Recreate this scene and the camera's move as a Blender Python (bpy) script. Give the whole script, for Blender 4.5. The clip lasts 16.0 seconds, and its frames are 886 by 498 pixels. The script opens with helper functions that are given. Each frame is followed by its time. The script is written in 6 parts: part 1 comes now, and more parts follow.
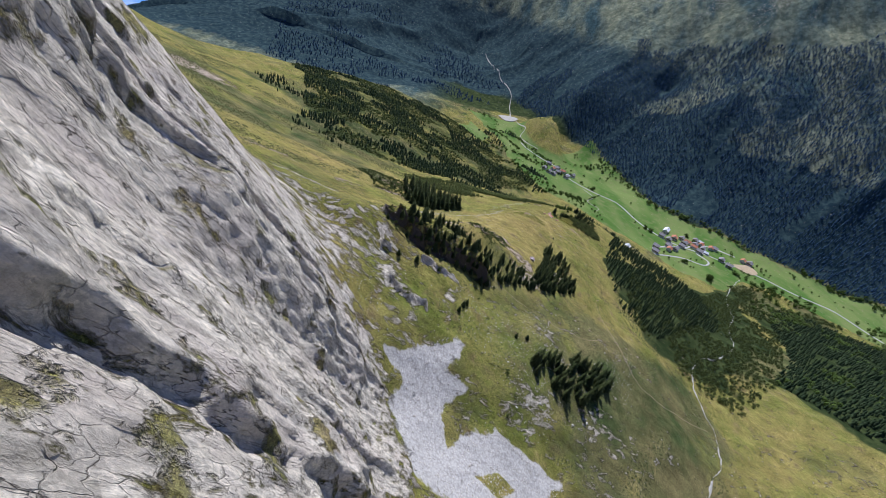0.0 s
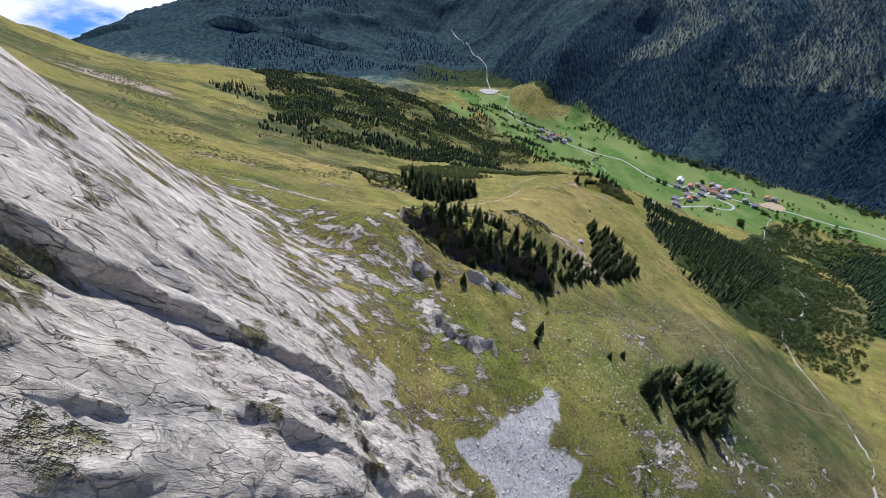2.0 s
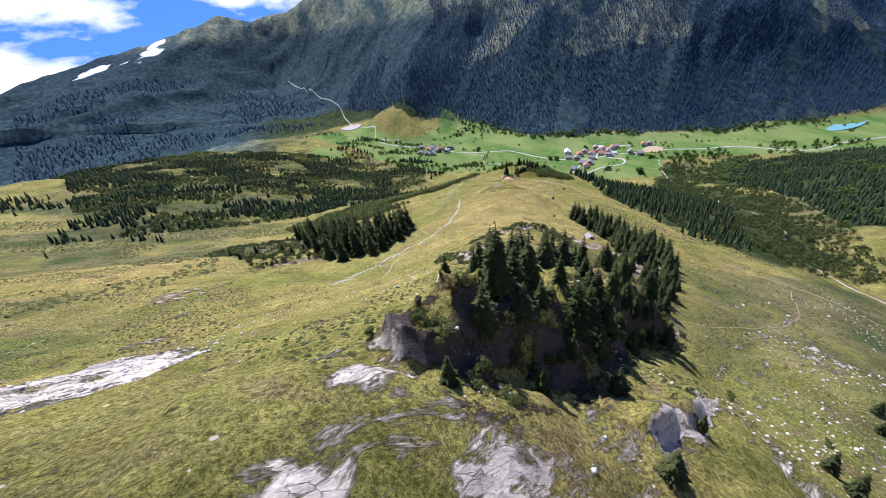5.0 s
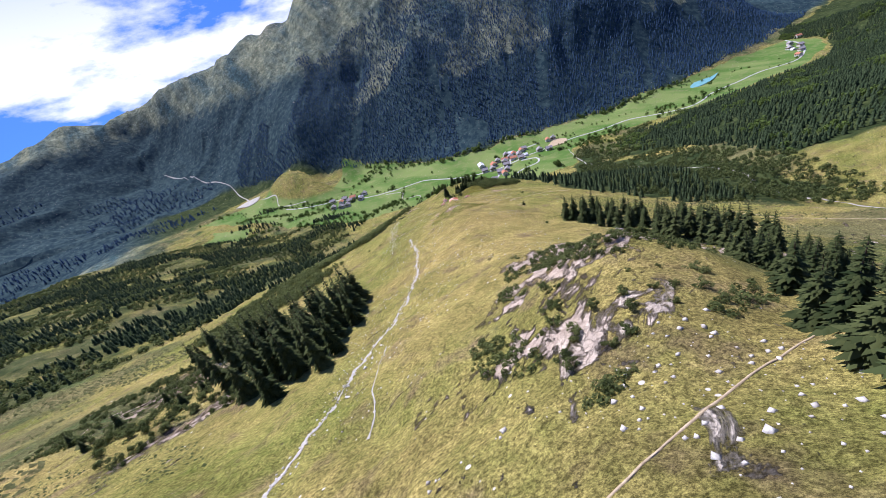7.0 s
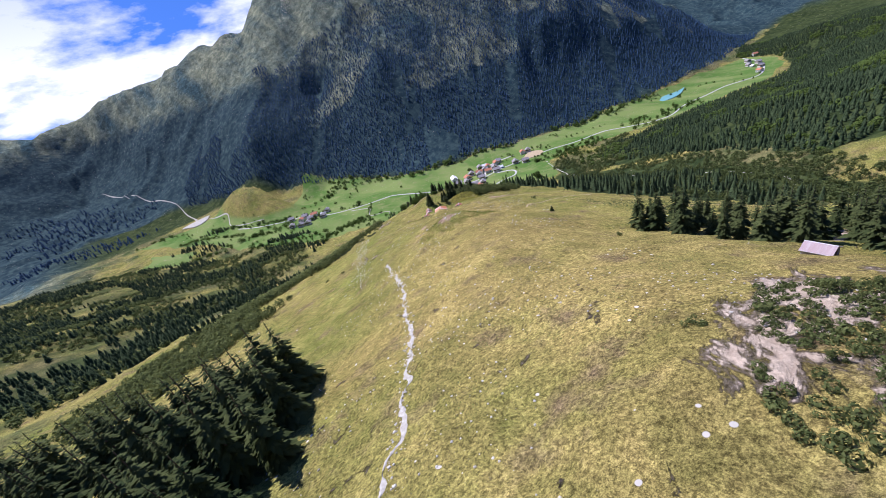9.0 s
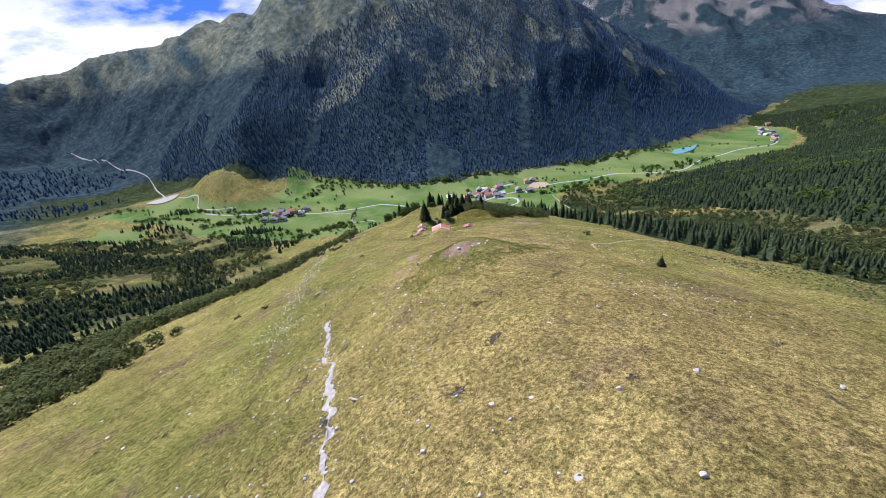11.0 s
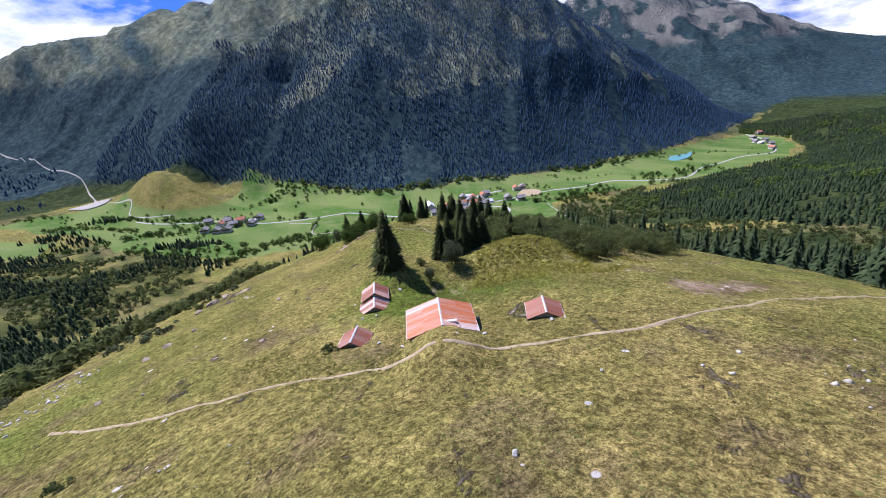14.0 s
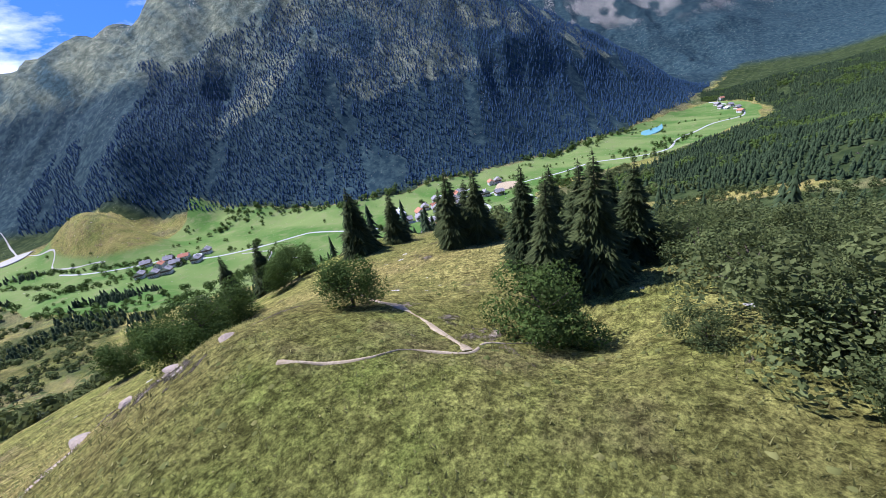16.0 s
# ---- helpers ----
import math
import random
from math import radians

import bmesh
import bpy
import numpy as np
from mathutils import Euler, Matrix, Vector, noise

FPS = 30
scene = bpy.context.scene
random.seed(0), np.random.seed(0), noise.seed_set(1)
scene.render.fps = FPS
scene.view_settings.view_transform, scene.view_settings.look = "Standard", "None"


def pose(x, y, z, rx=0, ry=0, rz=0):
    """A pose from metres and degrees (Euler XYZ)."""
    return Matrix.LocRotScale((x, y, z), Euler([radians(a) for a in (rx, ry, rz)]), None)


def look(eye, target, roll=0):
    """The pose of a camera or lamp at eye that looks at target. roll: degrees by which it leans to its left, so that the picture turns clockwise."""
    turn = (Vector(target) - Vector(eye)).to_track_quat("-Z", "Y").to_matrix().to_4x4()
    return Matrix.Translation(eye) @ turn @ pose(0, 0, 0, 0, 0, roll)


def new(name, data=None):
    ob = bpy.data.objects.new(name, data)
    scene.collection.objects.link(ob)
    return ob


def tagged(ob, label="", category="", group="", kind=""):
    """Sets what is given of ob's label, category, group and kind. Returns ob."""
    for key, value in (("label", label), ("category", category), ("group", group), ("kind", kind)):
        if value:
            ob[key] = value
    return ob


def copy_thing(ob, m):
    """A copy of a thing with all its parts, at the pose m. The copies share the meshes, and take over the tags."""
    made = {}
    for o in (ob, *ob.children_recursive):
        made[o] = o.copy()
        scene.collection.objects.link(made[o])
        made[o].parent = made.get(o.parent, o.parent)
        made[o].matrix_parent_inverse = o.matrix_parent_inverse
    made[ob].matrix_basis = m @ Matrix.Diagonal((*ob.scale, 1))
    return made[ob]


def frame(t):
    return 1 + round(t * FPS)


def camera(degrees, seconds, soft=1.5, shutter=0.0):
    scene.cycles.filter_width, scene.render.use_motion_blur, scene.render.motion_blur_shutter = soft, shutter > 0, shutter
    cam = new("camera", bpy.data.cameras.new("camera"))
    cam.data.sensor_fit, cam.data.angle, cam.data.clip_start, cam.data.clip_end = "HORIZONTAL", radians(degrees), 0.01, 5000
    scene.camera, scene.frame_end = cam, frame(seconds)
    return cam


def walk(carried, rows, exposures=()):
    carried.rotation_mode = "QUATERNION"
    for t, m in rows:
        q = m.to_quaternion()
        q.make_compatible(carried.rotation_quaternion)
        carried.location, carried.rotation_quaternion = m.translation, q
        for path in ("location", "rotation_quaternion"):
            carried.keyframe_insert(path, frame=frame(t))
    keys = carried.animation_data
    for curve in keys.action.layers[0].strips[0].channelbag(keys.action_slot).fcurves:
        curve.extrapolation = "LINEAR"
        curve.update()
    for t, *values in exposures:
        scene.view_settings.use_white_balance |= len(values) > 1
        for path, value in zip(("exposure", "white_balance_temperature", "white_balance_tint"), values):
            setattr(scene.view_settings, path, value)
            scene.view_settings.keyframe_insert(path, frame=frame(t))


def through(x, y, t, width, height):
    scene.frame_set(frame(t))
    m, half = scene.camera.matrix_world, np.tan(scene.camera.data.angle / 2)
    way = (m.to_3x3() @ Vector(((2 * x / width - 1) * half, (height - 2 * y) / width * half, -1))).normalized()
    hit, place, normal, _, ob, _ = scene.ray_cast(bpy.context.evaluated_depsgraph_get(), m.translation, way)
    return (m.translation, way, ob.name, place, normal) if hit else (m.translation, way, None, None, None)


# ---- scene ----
cam = camera(97.0, 16.0, 0.6)
PATH = [
    (0, 0.00, 0.00, 400.00, 56.72, -14.03, 9.04),
    (0.5, -6.28, 15.06, 391.87, 55.26, -8.83, 7.25),
    (1, -12.32, 30.15, 383.81, 55.32, -7.26, 5.48),
    (1.5, -17.99, 45.35, 375.86, 55.81, -6.82, 4.07),
    (2, -23.16, 60.67, 367.95, 56.00, -6.07, 3.06),
    (2.5, -27.73, 76.35, 360.10, 56.09, -5.24, 2.02),
    (3, -31.65, 92.54, 352.32, 56.93, -4.31, -0.90),
    (3.5, -35.03, 109.09, 344.55, 58.11, -3.04, -5.01),
    (4, -37.84, 125.82, 336.80, 59.32, -1.25, -9.68),
    (4.5, -39.95, 142.66, 329.22, 60.26, 1.48, -14.49),
    (5, -41.16, 159.53, 321.94, 61.05, 4.95, -19.27),
    (5.2, -41.30, 166.31, 319.14, 61.23, 6.34, -21.17),
    (7.3, -29.82, 239.04, 293.98, 63.66, 16.34, -37.34),
    (7.5, -27.70, 245.76, 291.48, 63.72, 15.96, -37.79),
    (8, -21.62, 262.35, 285.12, 63.99, 15.71, -39.13),
    (8.5, -14.53, 278.55, 278.72, 64.29, 15.65, -40.53),
    (9, -6.50, 294.41, 272.34, 64.83, 15.04, -41.45),
    (9.5, 2.33, 310.00, 266.07, 65.80, 12.89, -41.81),
    (9.7, 6.02, 316.19, 263.62, 66.06, 11.21, -41.46),
    (11.8, 49.91, 380.22, 240.27, 68.20, 5.27, -40.12),
    (12, 54.19, 386.13, 238.21, 68.24, 5.20, -40.24),
    (12.5, 64.93, 400.74, 233.22, 68.42, 5.44, -40.97),
    (13, 75.92, 415.03, 228.65, 68.40, 5.24, -41.64),
    (13.5, 86.99, 429.08, 224.46, 68.82, 4.53, -42.36),
    (14, 98.00, 442.90, 220.41, 68.82, 4.49, -43.26),
    (14.5, 108.86, 456.55, 216.29, 68.91, 5.13, -44.37),
    (15, 119.59, 470.03, 211.94, 68.93, 5.68, -45.34),
    (15.5, 130.30, 483.39, 207.42, 68.81, 6.58, -46.76),
    (16, 141.02, 496.70, 202.84, 68.60, 10.16, -49.45),
]
walk(cam, [(row[0], pose(*row[1:])) for row in PATH], [(0.0, 0.12, 5800, 13), (3.0, 0.36, 5820, 15), (5.0, 0.62, 5840, 19), (7.5, 0.57, 5860, 22), (12.0, 0.46, 5820, 22), (14.5, 0.52, 5780, 21), (16.0, 0.84, 5480, 21)])
# ---- world, sun, exposure ----
SUN_AZ, SUN_EL = radians(-9.0), radians(53.0)
SUN_DIR = Vector((math.sin(SUN_AZ) * math.cos(SUN_EL), math.cos(SUN_AZ) * math.cos(SUN_EL), math.sin(SUN_EL)))
scene.view_settings.exposure = 0.0


def make_world():
    world = bpy.data.worlds.new("sky")
    world.use_nodes = True
    scene.world = world
    nt = world.node_tree
    nt.nodes.clear()
    n = nt.nodes.new
    out, bg = n("ShaderNodeOutputWorld"), n("ShaderNodeBackground")
    sky = n("ShaderNodeTexSky")
    sky.sky_type, sky.sun_disc = "NISHITA", False
    sky.sun_elevation, sky.sun_rotation = SUN_EL, SUN_AZ
    sky.altitude, sky.air_density, sky.dust_density, sky.ozone_density = 1800.0, 1.0, 0.2, 3.0
    co = n("ShaderNodeTexCoord")
    lift = n("ShaderNodeVectorMath")
    lift.operation = "ADD"
    lift.inputs[1].default_value = (0, 0, 0.34)
    nt.links.new(co.outputs["Generated"], lift.inputs[0])
    nt.links.new(lift.outputs[0], sky.inputs["Vector"])
    deep = n("ShaderNodeMixRGB")
    deep.blend_type = "MULTIPLY"
    deep.inputs["Fac"].default_value = 1.0
    deep.inputs["Color2"].default_value = (0.58, 0.93, 1.50, 1)
    nt.links.new(sky.outputs[0], deep.inputs["Color1"])
    # cumulus banks low over the ridges
    big = n("ShaderNodeTexNoise")
    big.inputs["Scale"].default_value, big.inputs["Detail"].default_value, big.inputs["Roughness"].default_value = 3.4, 9.0, 0.58
    squash = n("ShaderNodeMapping")
    squash.inputs["Scale"].default_value = (1, 1, 2.6)
    squash.inputs["Location"].default_value = (0.35, 0.1, 0.0)
    nt.links.new(lift.outputs[0], squash.inputs["Vector"])
    nt.links.new(squash.outputs[0], big.inputs["Vector"])
    ramp = n("ShaderNodeValToRGB")
    ramp.color_ramp.elements[0].position, ramp.color_ramp.elements[1].position = 0.435, 0.55
    nt.links.new(big.outputs["Fac"], ramp.inputs["Fac"])
    sep = n("ShaderNodeSeparateXYZ")
    nt.links.new(lift.outputs[0], sep.inputs[0])
    band = n("ShaderNodeMapRange")
    band.inputs["From Min"].default_value, band.inputs["From Max"].default_value = 0.8, 0.45
    nt.links.new(sep.outputs["Z"], band.inputs["Value"])
    cover = n("ShaderNodeMath")
    cover.operation = "MULTIPLY"
    nt.links.new(ramp.outputs["Color"], cover.inputs[0])
    nt.links.new(band.outputs[0], cover.inputs[1])
    mix = n("ShaderNodeMixRGB")
    mix.inputs["Color2"].default_value = (10.5, 10.6, 10.9, 1)
    nt.links.new(cover.outputs[0], mix.inputs["Fac"])
    nt.links.new(deep.outputs[0], mix.inputs["Color1"])
    nt.links.new(mix.outputs[0], bg.inputs["Color"])
    bg.inputs["Strength"].default_value = 0.085
    nt.links.new(bg.outputs[0], out.inputs["Surface"])


make_world()
sun_data = bpy.data.lights.new("sun", "SUN")
sun_data.energy, sun_data.angle, sun_data.color = 5.0, radians(0.5), (1.0, 0.97, 0.93)
sun = new("sun", sun_data)
sun.matrix_world = look((0, 0, 900), Vector((0, 0, 900)) - SUN_DIR)
# ---- the lie of the land: crests, feet, gullies and edges, as lines of x, y, z ----
LAND = {
    "cliff top": [(-60, -60, 490), (-88, 0, 455), (-105, 50, 420), (-130, 85, 425)],
    "rib": [(-130, 88, 424), (-84, 93, 381), (-71, 94, 360), (-58, 96, 347), (-44, 97, 322), (-34, 100, 305)],
    "behind rib": [(-130, 135, 352), (-95, 140, 338), (-70, 140, 316), (-60, 161, 295)],
    "cliff face": [(-22, -5, 396), (-27, 33, 359), (-36, 46, 354), (-52, 82, 339)],
    "shoulder": [(48, 151, 245), (20, 135, 254), (7, 172, 266)],
    "cliff foot": [(12, 10, 325), (2, 50, 290), (-7, 98, 260), (-22, 112, 281), (-20, 170, 277)],
    "scree": [(20, 95, 246), (59, 101, 229), (40, 50, 250), (80, 20, 240)],
    "spur crest": [(-51, 169, 303), (-36, 190, 293), (-22, 225, 279), (20, 268, 256), (33, 300, 240), (66, 385, 222), (79, 411, 219),
                   (92, 440, 209), (119, 466, 199), (150, 510, 192), (178, 548, 184), (240, 608, 148), (300, 660, 110)],
    "left flank": [(-40, 225, 275), (-26, 275, 249), (-18, 330, 231), (0, 381, 213), (34, 425, 203), (53, 472, 194), (98, 505, 190)],
    "left foot": [(-62, 520, 172), (-3, 562, 166), (70, 600, 150), (-100, 650, 146), (0, 750, 108), (100, 800, 80)],
    "alp": [(-72, 248, 263), (-110, 257, 266), (-155, 379, 233), (-222, 425, 224), (-300, 560, 208), (-146, 780, 150), (-380, 860, 172)],
    "alp above": [(-200, 200, 312), (-330, 330, 300), (-560, 600, 245), (-820, 1000, 160), (-420, 120, 450), (-900, 300, 400)],
    "right flank": [(34, 201, 243), (83, 179, 232), (126, 256, 210), (91, 345, 216), (141, 408, 201), (148, 424, 198), (197, 457, 182)],
    "right slope": [(120, 110, 200), (172, 168, 188), (173, 243, 198), (249, 307, 160), (300, 420, 150), (330, 520, 120), (430, 620, 80)],
    "stream": [(230, 120, 165), (300, 300, 147), (359, 372, 136), (420, 470, 108), (500, 560, 76), (570, 690, 52), (645, 790, 46)],
    "forest hill": [(632, 469, 107), (740, 440, 108), (900, 430, 92), (1015, 428, 76), (1250, 400, 84), (1500, 330, 92), (1040, 330, 98), (500, 330, 150), (520, 180, 190), (900, 150, 200)],
    "forest foot": [(580, 610, 66), (650, 690, 50), (800, 670, 46), (1000, 610, 45), (1300, 540, 43), (1450, 560, 43), (1560, 620, 44)],
    "valley bend": [(1590, 735, 45), (1632, 670, 58), (1656, 568, 84), (1664, 471, 88), (1690, 380, 95), (1800, 200, 130)],
    "beyond the bend": [(1850, 720, 66), (2000, 560, 70), (2500, 480, 90)],
    "floor near edge": [(-160, 1480, 66), (60, 1140, 54), (160, 950, 62), (349, 850, 50), (480, 770, 48)],
    "floor": [(120, 1620, 62), (220, 1400, 54), (273, 1198, 48), (420, 1050, 45), (600, 880, 45), (850, 780, 44), (1100, 720, 42),
              (1400, 650, 41), (1540, 680, 42)],
    "floor far edge": [(60, 1960, 70), (170, 1850, 60), (215, 1680, 58), (330, 1500, 55), (430, 1400, 50), (500, 1262, 46), (540, 1100, 46), (640, 1060, 46), (760, 970, 45),
                       (930, 890, 44), (1166, 810, 42), (1600, 765, 45), (1960, 760, 75), (2500, 740, 90)],
    "far spur": [(268, 1530, 84), (300, 1590, 135), (350, 1660, 232), (477, 1908, 385), (600, 2165, 505), (700, 2330, 640)],
    "far slope": [(650, 1700, 260), (720, 1440, 310), (950, 1230, 280), (1305, 1062, 260)],
    "far crest": [(-40, 3000, 490), (260, 2730, 525), (465, 2500, 580), (620, 2370, 655), (900, 2160, 850), (1260, 1820, 850),
                  (1480, 1500, 640), (1590, 1300, 490), (1740, 1190, 375), (1868, 1030, 225), (1930, 860, 90)],
    "behind far crest": [(900, 3400, 400), (2200, 2200, 400)],
    "side valley": [(2500, 2300, 330), (2450, 1600, 190), (2350, 1100, 110), (2300, 860, 90)],
    "east slope": [(3000, 2100, 440), (3050, 1500, 300), (3100, 1000, 200), (3000, 600, 110)],
    "east range": [(3700, 2450, 940), (3900, 1700, 770), (4000, 1350, 640), (4060, 1000, 450), (4080, 720, 330), (4080, 100, 260)],
    "gorge": [(40, 2150, 110), (-120, 2600, 170), (-60, 2900, 330)],
    "north range": [(-1900, 1900, -110), (-1700, 2250, 20), (-1450, 2600, 190), (-1060, 2950, 300), (-700, 3050, 440), (-400, 3090, 530)],
    "beyond north": [(-2400, 2600, -250), (-2300, 1700, -160), (-1800, 3500, -100), (-500, 3600, 200)],
    "alp edge": [(-900, 960, 150), (-770, 1030, 146), (-650, 1105, 140), (-500, 1190, 128), (-330, 1290, 112)],
    "behind the alp": [(-1150, 1250, 30), (-900, 1450, 22), (-640, 1560, 28), (-420, 1650, 45), (-250, 1760, 75)],
    "plateau": [(-1700, 1990, 10), (-1535, 2126, 80), (-1330, 2266, 180), (-1185, 2350, 258), (-905, 2470, 285), (-635, 2555, 270), (-465, 2590, 250)],
    "behind": [(0, -200, 560), (-400, -250, 700), (120, -150, 330), (400, -200, 290), (1200, -200, 300), (2500, -300, 300), (-1500, -300, 700)],
}


def value_noise(x, y, seed):
    """Smooth noise in -1..1 on arrays."""
    xi, yi = np.floor(x).astype(np.int64), np.floor(y).astype(np.int64)
    fx, fy = x - xi, y - yi
    fx, fy = fx * fx * fx * (fx * (fx * 6 - 15) + 10), fy * fy * fy * (fy * (fy * 6 - 15) + 10)

    def h(a, b):
        v = (a * 374761393 + b * 668265263 + seed * 974634533) & 0xFFFFFFFF
        v = ((v ^ (v >> 13)) * 1274126177) & 0xFFFFFFFF
        v = v ^ (v >> 16)
        return (v & 0xFFFF) / 32767.5 - 1
    a, b, c, d = h(xi, yi), h(xi + 1, yi), h(xi, yi + 1), h(xi + 1, yi + 1)
    return (a + (b - a) * fx) * (1 - fy) + (c + (d - c) * fx) * fy


def fbm(x, y, size, octaves, seed, gain=0.5, ridged=False):
    x, y = np.asarray(x, float) / size, np.asarray(y, float) / size
    total, amp = np.zeros_like(x), 1.0
    for k in range(octaves):
        v = value_noise(x, y, seed + k)
        total += amp * ((1 - 2 * np.abs(v)) if ridged else v)
        x, y = x * 2.03 + 17.3 + 0.31 * y, y * 2.03 - 9.1 - 0.31 * x
        amp *= gain
    return total


def step(a, b, v):
    t = np.clip((v - a) / (b - a), 0, 1)
    return t * t * (3 - 2 * t)


def bump(x, y, cx, cy, rx, ry=None, turn=0.0):
    """1 in the middle of an oval, falling smoothly to 0 at its rim."""
    ry = ry or rx
    c, s = math.cos(radians(turn)), math.sin(radians(turn))
    u, v = (x - cx) * c + (y - cy) * s, -(x - cx) * s + (y - cy) * c
    return 1 - step(0.0, 1.0, np.sqrt((u / rx) ** 2 + (v / ry) ** 2))


def line_distance(x, y, pts):
    """Distance to a line of points, and how far along it (0..1)."""
    best, along = np.full(np.shape(x), 1e9), np.zeros(np.shape(x))
    pts = [np.array(p[:2], float) for p in pts]
    lens = [np.linalg.norm(b - a) for a, b in zip(pts, pts[1:])]
    run = 0.0
    for a, b, l in zip(pts, pts[1:], lens):
        t = np.clip(((x - a[0]) * (b[0] - a[0]) + (y - a[1]) * (b[1] - a[1])) / (l * l), 0, 1)
        d = np.hypot(x - a[0] - t * (b[0] - a[0]), y - a[1] - t * (b[1] - a[1]))
        near = d < best
        best, along = np.where(near, d, best), np.where(near, (run + t * l) / sum(lens), along)
        run += l
    return best, along


class Land:
    """A surface drawn tight through the lines of LAND."""

    def __init__(self):
        pts = []
        for line in LAND.values():
            for a, b in zip(line, line[1:]):
                a, b = np.array(a, float), np.array(b, float)
                span = 22 if max(np.hypot(*a[:2]), np.hypot(*b[:2])) < 640 else 130
                k = max(1, int(np.linalg.norm((b - a)[:2]) / span)) if line is not LAND["behind"] else 1
                pts += [a + (b - a) * i / k for i in range(k)]
            pts.append(np.array(line[-1], float))
        p = np.array(pts)
        self.p = p[:, :2]
        d = np.linalg.norm(self.p[:, None] - self.p[None], axis=2)
        n = len(p)
        m = np.zeros((n + 3, n + 3))
        m[:n, :n] = -d + np.eye(n) * 2.0
        m[:n, n], m[:n, n + 1:] = 1, self.p / 500
        m[n, :n], m[n + 1:, :n] = 1, self.p.T / 500
        self.w = np.linalg.solve(m, np.r_[p[:, 2], 0, 0, 0])

    def smooth(self, x, y):
        x, y = np.ravel(x), np.ravel(y)
        out = np.empty(len(x))
        n = len(self.p)
        for i in range(0, len(x), 20000):
            q = np.stack([x[i:i + 20000], y[i:i + 20000]], 1)
            d = np.sqrt((q[:, :1] - self.p[:, 0]) ** 2 + (q[:, 1:] - self.p[:, 1]) ** 2 + 4.0)
            out[i:i + 20000] = -d @ self.w[:n] + self.w[n] + q / 500 @ self.w[n + 1:]
        return out


land = Land()


# low rock steps: line, rise, width of the rise, reach behind it
LEDGES = [
    ([(-40, 200), (-31, 192), (-17, 195), (9, 208), (40, 219)], 7.0, 4.0, 34.0),
    ([(-40, 172), (-33, 165), (-26, 172)], 2.6, 2.0, 12.0),
    ([(-14, 181), (0, 184), (18, 192)], 2.2, 2.0, 10.0),
    ([(-22, 151), (-12, 149), (5, 153)], 2.2, 2.5, 12.0),
]
STRATA = np.array([0.27, -0.917, -0.226])
DIP = np.array([0.46, 0.34, -0.83])


def ledge_field(x, y, line, width, reach):
    """0 below the line, 1 just behind it, fading back to 0 at its reach; above is the left-hand side of the line."""
    d, along = line_distance(x, y, line)
    a, b = np.array(line[0], float), np.array(line[-1], float)
    side = (b[0] - a[0]) * (y - a[1]) - (b[1] - a[1]) * (x - a[0])
    best = np.full(np.shape(x), 1e9)
    sign = np.sign(side)
    for p, q in zip(line, line[1:]):
        l2 = (q[0] - p[0]) ** 2 + (q[1] - p[1]) ** 2
        t = np.clip(((x - p[0]) * (q[0] - p[0]) + (y - p[1]) * (q[1] - p[1])) / l2, 0, 1)
        dd = np.hypot(x - p[0] - t * (q[0] - p[0]), y - p[1] - t * (q[1] - p[1]))
        near = dd < best
        best = np.where(near, dd, best)
        sign = np.where(near, np.sign((q[0] - p[0]) * (y - p[1]) - (q[1] - p[1]) * (x - p[0])), sign)
    s = d * sign
    ends = step(0.0, 0.08, along) * (1 - step(0.9, 1.0, along))
    return step(-width * 0.4, width * 0.6, s) * (1 - step(width, reach, s)) * ends, s, ends


def far_side(x, y):
    """Distance beyond the far edge of the valley floor (negative on the near side)."""
    line = [*LAND["floor far edge"], (6000, 450, 42)]
    best, sign = np.full(np.shape(x), 1e9), np.ones(np.shape(x))
    for p, q in zip(line, line[1:]):
        l2 = (q[0] - p[0]) ** 2 + (q[1] - p[1]) ** 2
        t = np.clip(((x - p[0]) * (q[0] - p[0]) + (y - p[1]) * (q[1] - p[1])) / l2, 0, 1)
        d = np.hypot(x - p[0] - t * (q[0] - p[0]), y - p[1] - t * (q[1] - p[1]))
        near = d < best
        sign = np.where(near, np.sign((q[0] - p[0]) * (y - p[1]) - (q[1] - p[1]) * (x - p[0]) + 1e-9), sign)
        best = np.where(near, d, best)
    sign = np.where(y > 1960, 1.0, sign)
    return best * sign


def far_mask(x, y):
    """1 on the mountains beyond the valley floor."""
    return step(20, 330, far_side(x, y))


def floor_mask(x, y):
    d, along = line_distance(x, y, LAND["floor"])
    return 1 - step(60, 150, d)


